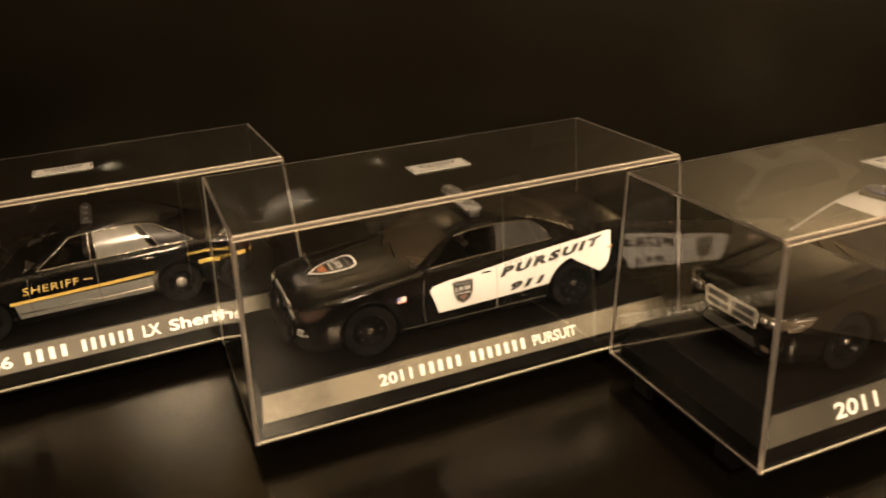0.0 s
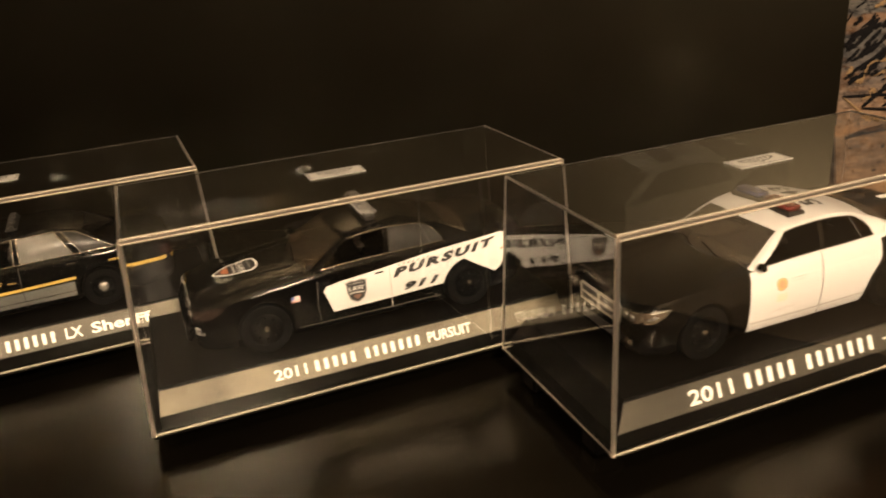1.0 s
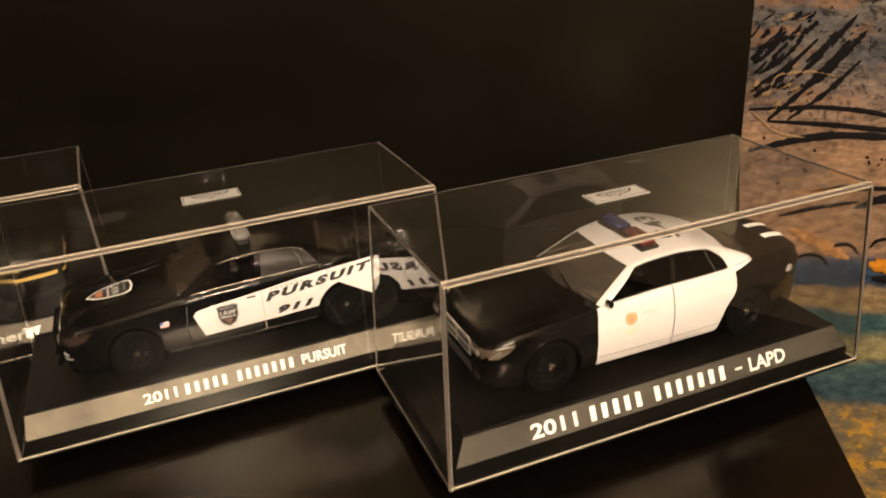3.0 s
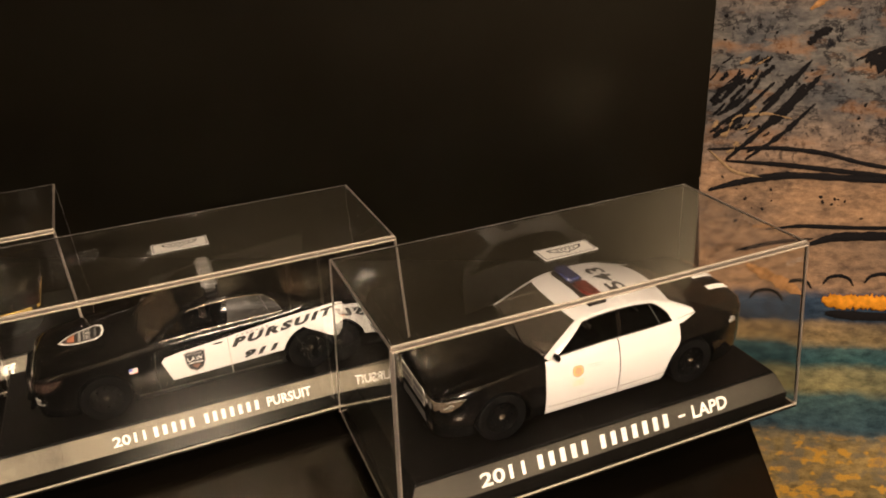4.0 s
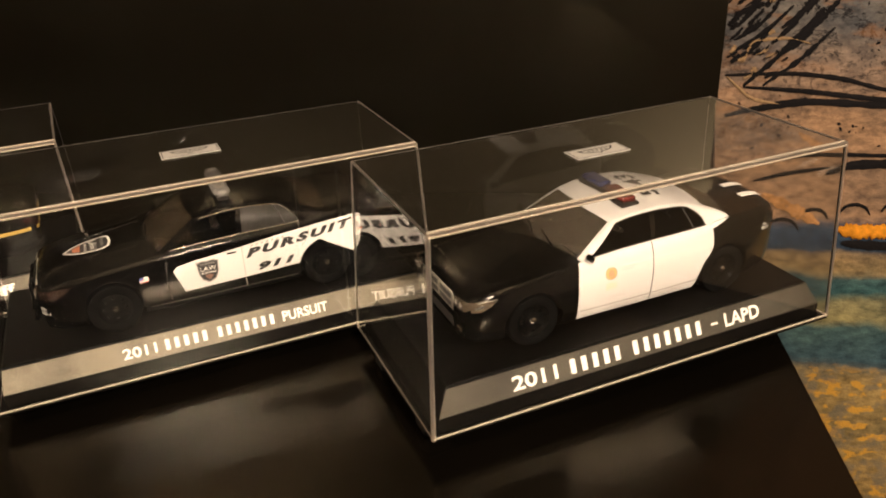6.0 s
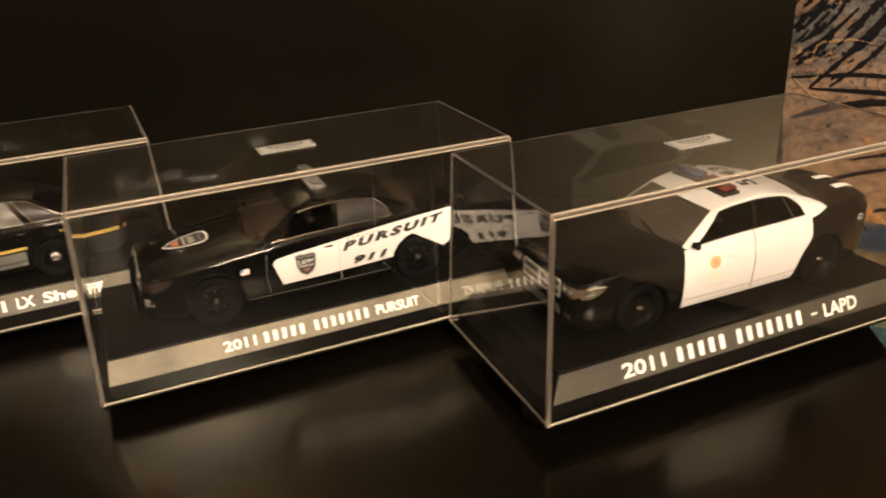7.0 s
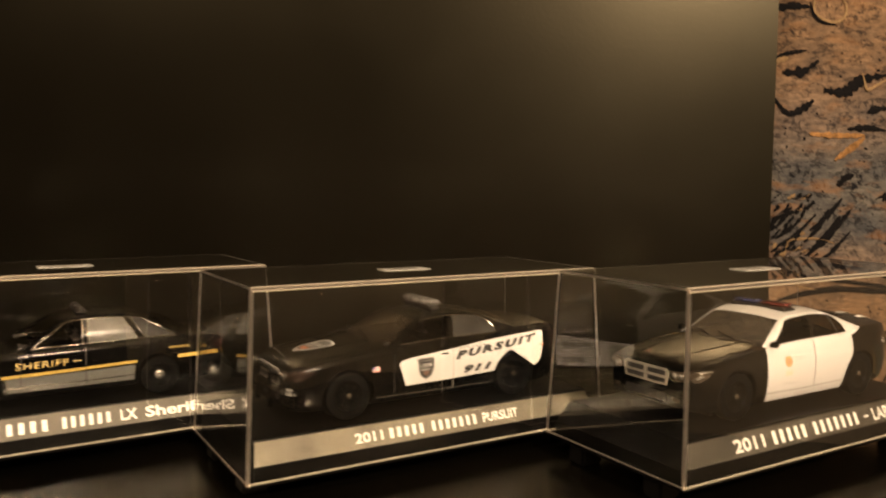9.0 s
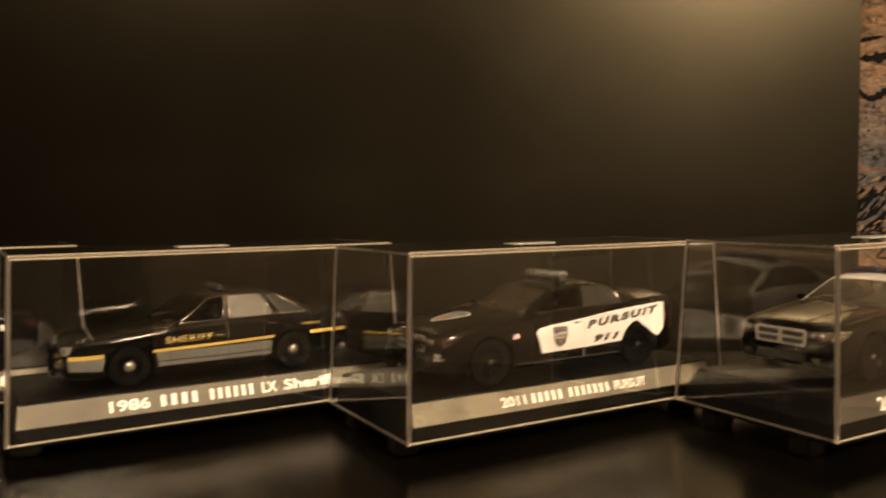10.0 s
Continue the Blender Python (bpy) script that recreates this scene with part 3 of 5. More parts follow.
def wheels(c, car, rim_mat, hub_mat, hub_r):
    r = c.wheel
    for u in c.axles:
        for sgn in (-1, 1):
            y = sgn * (c.w - 3.4)
            tyre_profile = [(r - 3.3, -2.4), (r - 1.2, -2.75), (r - 0.35, -2.55), (r, -1.8), (r, 1.8), (r - 0.35, 2.55), (r - 1.2, 2.75), (r - 3.3, 2.4)]
            wheel = part("wheel", lathe_bm([(a * MM, b * MM) for a, b in tyre_profile], steps=44, shift=(u * MM, y * MM, r * MM), ring_shape=True), RUBBER, car, "black rubber tyre on a steel rim", smooth=40)
            o = sgn
            dish = [(r - 3.25, 1.2), (r - 3.1, 2.35), (r - 3.6, 2.3), (r - 4.0, 1.5), (r - 5.2, 1.3), (hub_r + 0.2, 1.9)]
            part("rim", lathe_bm([(a * MM, o * b * MM) for a, b in dish], steps=36, shift=(u * MM, y * MM, r * MM)), rim_mat, wheel, smooth=35)
            hub = [(hub_r, 1.6), (hub_r, 2.1), (hub_r * 0.8, 2.5), (hub_r * 0.35, 2.7)]
            part("hub_cap", lathe_bm([(a * MM, o * b * MM) for a, b in hub], steps=24, shift=(u * MM, y * MM, r * MM)), hub_mat, wheel, smooth=35)
            slots = bmesh.new()
            for k in range(8):
                w = 2 * math.pi * k / 8
                rr = (r - 4.4 + hub_r) / 2 + 0.9
                box_bm(((u + rr * math.cos(w) - 0.35) * MM, (y + o * 1.5 - 0.2) * MM, (r + rr * math.sin(w) - 0.35) * MM), ((u + rr * math.cos(w) + 0.35) * MM, (y + o * 1.78 + 0.2) * MM, (r + rr * math.sin(w) + 0.35) * MM), bm=slots)
            part("rim_slots", slots, RUBBER, wheel)


def on_side(c, lift=0.1, sgn=-1):
    return lambda x, z: (x, sgn * (c.side_y(x / MM, z / MM) + lift) * MM, z)


def side_patch(c, car, name, outline, mat, lift=0.1, sides=(-1, 1), label=""):
    for sgn in sides:
        part(name, lay(poly_bm([(x * MM, z * MM) for x, z in outline]), on_side(c, lift, sgn), 1.6 * MM), mat, car, label, smooth=50)


def side_text(c, car, words, x, z, w, h, mat, lean=0.0, slope=0.0, bars=0, lift=0.22, bold=0.015, gap=1.0):
    bm = bars_bm(bars, w * MM, h * MM, lean) if bars else text_bm(words, w * MM, h * MM, lean, bold, gap)
    for v in bm.verts:
        v.co.x += x * MM
        v.co.y += z * MM + slope * (v.co.x - x * MM)
    part("lettering", lay(bm, on_side(c, lift), 1.5 * MM), mat, car)


def top_patch(c, car, name, outline, mat, lift=0.1, roof=False):
    f = c.roof_z if roof else c.top_z
    return part(name, lay(poly_bm([(x * MM, y * MM) for x, y in outline]), lambda x, y: (x, y, (f(x / MM, y / MM) + lift) * MM), 1.5 * MM), mat, car)


def top_text(c, car, words, x, y, w, h, mat, lift=0.15, roof=False, bold=0.02, bars=0, turned=False):
    """Lettering across the car, read from behind: letters run from the near to the far side."""
    bm = bars_bm(bars, w * MM, h * MM) if bars else text_bm(words, w * MM, h * MM, 0, bold)
    f = c.roof_z if roof else c.top_z
    for v in bm.verts:
        a, b = v.co.x, v.co.y
        v.co.x, v.co.y = (x * MM + b, y * MM - a) if turned else (x * MM - b, y * MM + a)
    part("lettering", lay(bm, lambda p, q: (p, q, (f(p / MM, q / MM) + lift) * MM), 1.5 * MM), mat, car)


def strip(c, car, name, points, width, mat, lift=0.13, sides=(-1, 1)):
    """A narrow band along the side."""
    up = [(x, z + width / 2) for x, z in points]
    side_patch(c, car, name, up + [(x, z - width / 2) for x, z in points[::-1]], mat, lift, sides)


def seam(c, car, points, width=0.28, mat=None, sides=(-1, 1), lift=0.2):
    """A shut line, as a narrow upright band."""
    outline = [(x - width / 2, z) for x, z in points] + [(x + width / 2, z) for x, z in points[::-1]]
    side_patch(c, car, "shut_line", outline, mat or SEAM, lift, sides)


def arc(cx, cz, r, a, b, n=14):
    return [(cx + r * math.cos(math.radians(t)), cz + r * math.sin(math.radians(t))) for t in span(a, b, n)]


def mirrors(c, car, u, z, mat):
    for sgn in (-1, 1):
        y = sgn * (c.side_y(u, z - 1) + 1.6)
        bm = box_bm(((u - 0.8) * MM, (y - 1.9) * MM, (z - 1.2) * MM), ((u + 1.0) * MM, (y + 1.9) * MM, (z + 1.2) * MM), 0.0007, 3)
        tube_bm([(u * MM, (y - sgn * 3) * MM, (z - 1.2) * MM), (u * MM, y * MM, (z - 0.4) * MM)], 0.0005, bm=bm)
        part("door_mirror", bm, mat, car, smooth=60)


def handle(c, car, u, z, mat):
    for sgn in (-1, 1):
        y = c.side_y(u, z)
        part("door_handle", box_bm(((u - 1.7) * MM, (sgn * y - 0.28) * MM, (z - 0.3) * MM), ((u + 1.7) * MM, (sgn * y + 0.28) * MM, (z + 0.3) * MM), 0.00012, 2), mat, car)


def nose_x(c, y):
    """Where the nose lies at half-breadth y."""
    lo, hi = 0.0, 20.0
    for _ in range(24):
        mid = (lo + hi) / 2
        lo, hi = (mid, hi) if c.half(mid) * 0.99 < abs(y) else (lo, mid)
    return hi


def tail_x(c, y):
    lo, hi = c.length - 20.0, c.length
    for _ in range(24):
        mid = (lo + hi) / 2
        lo, hi = (mid, hi) if c.half(mid) * 0.99 > abs(y) else (lo, mid)
    return lo


def nose_patch(c, car, name, outline, mat, lift=0.15, thick=0.5, label="", tail=False):
    """A shape in y, z wrapped round the nose or tail."""
    bm = poly_bm([(y * MM, z * MM) for y, z in outline])
    lay(bm, (lambda y, z: ((tail_x(c, y / MM) + lift) * MM, y, z)) if tail else (lambda y, z: ((nose_x(c, y / MM) - lift) * MM, y, z)), 1.2 * MM)
    out = bmesh.ops.extrude_face_region(bm, geom=bm.faces[:])
    for g in out["geom"]:
        if isinstance(g, bmesh.types.BMVert):
            g.co.x += (-thick if tail else thick) * MM
    return part(name, bm, mat, car, label, smooth=40)


def muscle_saloon():
    return Shape(122, 23.2, 9.0, (22.5, 97.5),
                 plan=(0, 0.70, 0.5, 0.78, 2, 0.865, 5, 0.925, 11, 0.968, 20, 0.995, 40, 1.0, 90, 1.0, 104, 0.985, 113, 0.95, 118, 0.895, 121, 0.80, 122, 0.70),
                 belt=(0, 18.4, 2, 20.0, 8, 21.4, 20, 22.9, 32, 24.2, 44, 25.3, 60, 26.1, 80, 26.5, 90, 27.1, 98, 28.2, 112, 28.7, 119, 28.0, 122, 26.6),
                 top=(0, 19.8, 2, 21.6, 8, 23.1, 20, 24.7, 34, 26.2, 46, 27.2, 90, 29.8, 104, 30.4, 114, 30.6, 119, 29.8, 122, 27.6),
                 bottom=(0, 6.2, 3, 5.2, 10, 4.6, 110, 4.8, 118, 6.2, 122, 8.0),
                 rail=(52, 33.4, 55, 34.4, 62, 35.6, 70, 36.0, 79, 35.3, 87, 33.2, 94, 30.9),
                 glass=[(39.5, 54.8), (42.0, 56.4), (66.2, 68.0), (68.2, 69.8), (89.4, 86.0), (99.6, 90.4)], inset=0.895, roof_half=16.2, crown=1.5)


def saloon_common(c, car, body_paint, cabin_paint, rear_glass, trim, lamp_mat=HEADLAMP, screen=None):
    body = part("body", cut_arches(c, body_bm(c)), body_paint, car, smooth=32)
    cabin(c, car, cabin_paint, {1: GLASS, 3: rear_glass}, trim, screen=screen)
    wheels(c, car, STEEL_BLACK, CHROME, 1.3)
    mirrors(c, car, 42.5, 26.4, PAINT_BLACK)
    for sgn in (-1, 1):
        lamp = [(sgn * y, z) for y, z in ((12.0, 16.6), (14, 15.8), (18.4, 16.2), (21.0, 18.4), (20.7, 19.7), (16.0, 19.6), (12.0, 19.2))]
        hl = nose_patch(c, car, "headlight", lamp, lamp_mat, 0.12, 0.5, "smoky plastic headlight")
        for y in (14.0, 17.0):
            part("lamp_bowl", lathe_bm([(1.2 * MM, 0), (1.0 * MM, -0.0004), (0.4 * MM, -0.0005)], False, 16, None, (0, 0, 0)), HUB, hl).matrix_basis = Matrix.Translation(((nose_x(c, y) - 0.45) * MM, sgn * y * MM, 17.9 * MM)) @ pose(0, 0, 0, 0, 90, 0)
        nose_patch(c, car, "fog_lamp", [(sgn * y, z) for y, z in ((13.5, 8.2), (16.5, 8.2), (16.5, 9.8), (13.5, 9.8))], lamp_mat, 0.1, 0.4)
        tail = [(sgn * y, z) for y, z in ((5, 20.2), (19.5, 20.6), (20.0, 24.4), (5, 24.6))]
        nose_patch(c, car, "tail_light", tail, LENS_TAIL, 0.1, 0.4, "dark red tail light", tail=True)
    nose_patch(c, car, "lower_grille", [(-11, 7.6), (11, 7.6), (10, 10.6), (-10, 10.6)], SEAM, 0.08, 0.3)
    side_patch(c, car, "headlight_wrap", [(2.0, 16.2), (5, 16.4), (8.4, 17.9), (10.6, 19.9), (6.6, 20.0), (2.0, 19.2)], lamp_mat, 0.12)
    # chrome cross-bar grille: a frame with dark openings
    grille = nose_patch(c, car, "grille", [(-10.6, 13.4), (10.6, 13.4), (11.4, 18.6), (10.0, 19.6), (-10.0, 19.6), (-11.4, 18.6)], GRILLE, 0.16, 0.5, "chrome grille with a cross bar")
    for sgn in (-1, 1):
        for z0, z1 in ((14.2, 15.9), (16.9, 18.7)):
            nose_patch(c, grille, "grille_opening", [(sgn * 1.0, z0), (sgn * 9.5, z0), (sgn * 9.9, z1), (sgn * 1.0, z1)], SEAM, 0.32, 0.3)
    # pressed creases along the bonnet, lips round the wheel arches, wipers
    for y0, y1 in ((-8.2, -11.6), (8.2, 11.6), (-17.0, -18.4), (17.0, 18.4)):
        line = [(u, y0 + (y1 - y0) * (u - 5) / 31) for u in span(5, 36, 14)]
        part("bonnet_crease", tube_bm([(u * MM, y * MM, (c.top_z(u, y) - 0.12) * MM) for u, y in line], 0.00042, 8), body_paint, car, smooth=60)
    for u in c.axles[:1]:
        for sgn in (-1, 1):
            ring = [(x, z) for x, z in arc(u, c.wheel, c.wheel + 1.35, 160, 20, 22)]
            part("arch_lip", tube_bm([(x * MM, sgn * (c.side_y(x, z) + 0.02) * MM, z * MM) for x, z in ring], 0.00038, 8), body_paint, car, smooth=60)
    for sgn in (-1, 1):
        p, q = cabin_point(c, 3.76, 0.1), cabin_point(c, 3.7, 0.9)
        part("window_divider", tube_bm([(v.x * MM, sgn * (v.y + 0.05) * MM, v.z * MM) for v in (p, q)], 0.00028, 6), SEAM, car, smooth=60)
    for y in (-9.0, 3.0):
        p, q = screen_point(c, y / 21, 0.06), screen_point(c, (y + 9.5) / 21, 0.2)
        part("wiper", tube_bm([((p.x - 0.3) * MM, p.y * MM, (p.z + 0.25) * MM), ((q.x - 0.3) * MM, q.y * MM, (q.z + 0.25) * MM)], 0.0002, 6), RUBBER, car)
    part("floor_pan", box_bm((8 * MM, -15 * MM, 3.6 * MM), (114 * MM, 15 * MM, 6 * MM), 0.0008), CABIN, car)
    part("axle_block", box_bm((18 * MM, -14 * MM, 0), (27 * MM, 14 * MM, 4 * MM), 0.0008), CABIN, car)
    return body


def pursuit_car():
    c = muscle_saloon()
    car = thing("model_police_car", "black model police car with white door panels marked PURSUIT", "model car", CASE_B @ pose(0.0193, 0.0345, DECK_Z), "model police cars")
    # its chrome window lines stand for lamp glints on the glossy rail and belt
    saloon_common(c, car, PAINT_BLACK, PAINT_BLACK, GLASS_GREY, CHROME, HEADLAMP_DARK)
    arch = arc(97.5, 9.0, 10.7, 166, 14)
    side_patch(c, car, "livery_panel", [(46, 10.2), (60, 10.5), (74, 11.0), (86.5, 11.6)] + arch + [(110.0, 12.6), (111.6, 15), (112.8, 25.8), (111, 26.2), (96, 25.4), (80, 24.0), (68, 22.6), (58, 21.6), (50, 20.9), (44.5, 20.0), (43.2, 18.6)], PAINT_WHITE, 0.1, label="white livery panel")
    seam(c, car, [(67.3, 7.2), (67.1, 14), (67.3, 22.5)], mat=SEAM_PALE, sides=(-1,))
    seam(c, car, [(41.2, 8), (40.6, 15), (41.6, 22.5)], sides=(-1,))
    seam(c, car, [(88.3, 18.2), (91.5, 21.5), (92.0, 25.0)], mat=SEAM_PALE, sides=(-1,))
    strip(c, car, "sill_trim", [(33.5, 7.1), (60, 7.0), (86.0, 7.1)], 0.24, SILL_GREY, 0.25)
    handle(c, car, 63.6, 21.0, PAINT_BLACK)
    handle(c, car, 86.5, 22.4, PAINT_WHITE)
    side_text(c, car, "PURSUIT", 68.2, 18.0, 40.6, 3.15, BLACK_INK, 0.3, 0.10, bold=0.065, gap=1.35)
    side_text(c, car, "", 70.0, 21.75, 13, 0.8, GREY_INK, 0.3, 0.07, bars=7)
    side_text(c, car, "911", 71.9, 12.2, 13.6, 3.1, BLACK_INK, 0.3, 0.03, bold=0.06, gap=1.15)
    # door shield
    shield = [(1.25 * x, 1.2 * z) for x, z in ((0, -4.2), (2.0, -2.9), (2.9, -0.6), (3.0, 2.2), (3.3, 2.7), (1.8, 3.2), (0, 3.0), (-1.8, 3.2), (-3.3, 2.7), (-3.0, 2.2), (-2.9, -0.6), (-2.0, -2.9))]
    side_patch(c, car, "door_shield", [(54.8 + x, 16.6 + z) for x, z in shield], GREY_INK, 0.17, (-1,))
    side_patch(c, car, "door_shield", [(54.8 + 0.88 * x, 16.6 + 0.88 * z) for x, z in shield], BLACK_INK, 0.21, (-1,))
    side_patch(c, car, "door_shield", [(54.8 + x, 13.9 + z) for x, z in ((0, -0.9), (1.3, 0.4), (1.3, 1.2), (-1.3, 1.2), (-1.3, 0.4))], SHIELD_INK, 0.25, (-1,))
    side_text(c, car, "LAW", 52.1, 16.6, 5.4, 1.6, WHITE_INK, lift=0.26, bold=0.0)
    side_text(c, car, "", 52.2, 15.5, 5.2, 0.6, WHITE_INK, bars=8, lift=0.26)
    side_text(c, car, "", 52.2, 18.9, 5.2, 0.5, GREY_INK, bars=7, lift=0.26)
    # small flag on the wing
    side_patch(c, car, "flag_decal", [(32.0, 17.0), (34.9, 17.1), (34.9, 18.9), (32.0, 18.8)], WHITE_INK, 0.12, (-1,))
    side_patch(c, car, "flag_decal", [(32.0, 17.9), (33.2, 17.9), (33.2, 18.85), (32.0, 18.8)], BLUE_INK, 0.16, (-1,))
    for k in range(3):
        side_patch(c, car, "flag_stripe", [(32.0 if k == 0 else 33.2 if k > 1 else 32.0, 17.1 + 0.6 * k), (34.9, 17.15 + 0.6 * k), (34.9, 17.4 + 0.6 * k), (32.0 if k < 1 else 33.2, 17.35 + 0.6 * k)], RED_INK, 0.18, (-1,))
    # bonnet shield, its point to the nose
    bonnet = [(x - 2.6, y) for x, y in ((11.6, 0), (14.8, -3.2), (18.6, -5.0), (25.2, -5.9), (27.4, -4.4), (28.0, 0), (27.4, 4.4), (25.2, 5.9), (18.6, 5.0), (14.8, 3.2))]
    top_patch(c, car, "bonnet_shield", bonnet, SILVER_FOIL, 0.10)
    top_patch(c, car, "bonnet_shield", [(17.8 + (x - 17.8) * 0.90, y * 0.86) for x, y in bonnet], BLACK_INK, 0.15)
    top_patch(c, car, "bonnet_shield", [(12.4, -1.4), (14.9, -3.0), (14.9, 3.0), (12.4, 1.4)], ORANGE_INK, 0.2)
    top_text(c, car, "LAW", 18.0, 3.9, 7.8, 2.7, WHITE_INK, 0.2, bold=0.0, turned=True)
    top_text(c, car, "", 16.3, 4.0, 8.0, 0.9, WHITE_INK, 0.2, bars=9, turned=True)
    top_text(c, car, "", 21.9, 3.9, 7.8, 0.9, GREY_INK, 0.2, bars=8, turned=True)
    # clear roof light bar on a dark base
    bar = part("light_bar", box_bm((62.2 * MM, -12.6 * MM, 38.2 * MM), (68.2 * MM, 12.6 * MM, 40.7 * MM), 0.0011, 3), LENS, car, "clear plastic roof light bar", smooth=50)
    part("bar_base", box_bm((63.4 * MM, -11.6 * MM, 36.6 * MM), (67.2 * MM, 11.6 * MM, 38.15 * MM), 0.0003), CABIN, bar)
    for k in range(6):
        y = -10.2 + 4.08 * k
        part("beacon", box_bm((63.8 * MM, (y - 1.3) * MM, 38.5 * MM), (66.8 * MM, (y + 1.3) * MM, 39.9 * MM), 0.0004), CHROME if k % 2 else GLASS_PALE, bar)
    # push bumper on the nose
    push = part("push_bumper", tube_bm([(-2.2 * MM, -7 * MM, 5 * MM), (-2.2 * MM, -7 * MM, 17.5 * MM), (-1.6 * MM, -6 * MM, 19 * MM), (-1.6 * MM, 6 * MM, 19 * MM), (-2.2 * MM, 7 * MM, 17.5 * MM), (-2.2 * MM, 7 * MM, 5 * MM)], 0.0009), STEEL_BLACK, car, "black steel push bumper")
    for z in (8.5, 12.5):
        part("cross_bar", tube_bm([(-2.2 * MM, -15 * MM, z * MM), (-2.4 * MM, 0, z * MM), (-2.2 * MM, 15 * MM, z * MM)], 0.0008), STEEL_BLACK, push)
    for sgn in (-1, 1):
        part("bracket", tube_bm([(-2.0 * MM, sgn * 7 * MM, 9 * MM), (2.5 * MM, sgn * 7 * MM, 9 * MM)], 0.001), STEEL_BLACK, push)
        part("side_loop", tube_bm([(-2.2 * MM, sgn * 14.5 * MM, 8.5 * MM), (-0.8 * MM, sgn * 17.5 * MM, 11 * MM), (0.2 * MM, sgn * 18 * MM, 15 * MM), (-0.6 * MM, sgn * 14 * MM, 17.5 * MM), (-1.8 * MM, sgn * 7 * MM, 17.0 * MM)], 0.0007), STEEL_BLACK, push)
    tag = nose_patch(c, car, "front_tag", [(-20.4, 11.2), (-17.0, 11.2), (-17.0, 13.6), (-20.4, 13.6)], GREY_INK, 0.25, 0.3, "small pale tag with dark bars")
    for k in range(3):
        nose_patch(c, tag, "tag_bar", [(-19.9 + 0.95 * k, 11.7), (-19.45 + 0.95 * k, 11.7), (-19.45 + 0.95 * k, 13.1), (-19.9 + 0.95 * k, 13.1)], SEAM, 0.34, 0.2)
    nose_patch(c, car, "tail_mark", [(-18.6, 17.2), (-16.4, 17.2), (-16.4, 18.0), (-18.6, 18.0)], RED_INK, 0.12, 0.3, tail=True)
    side_patch(c, car, "side_marker", [(110.6, 19.6), (113.0, 19.9), (113.0, 20.6), (110.6, 20.3)], ORANGE_INK, 0.2, (-1,))


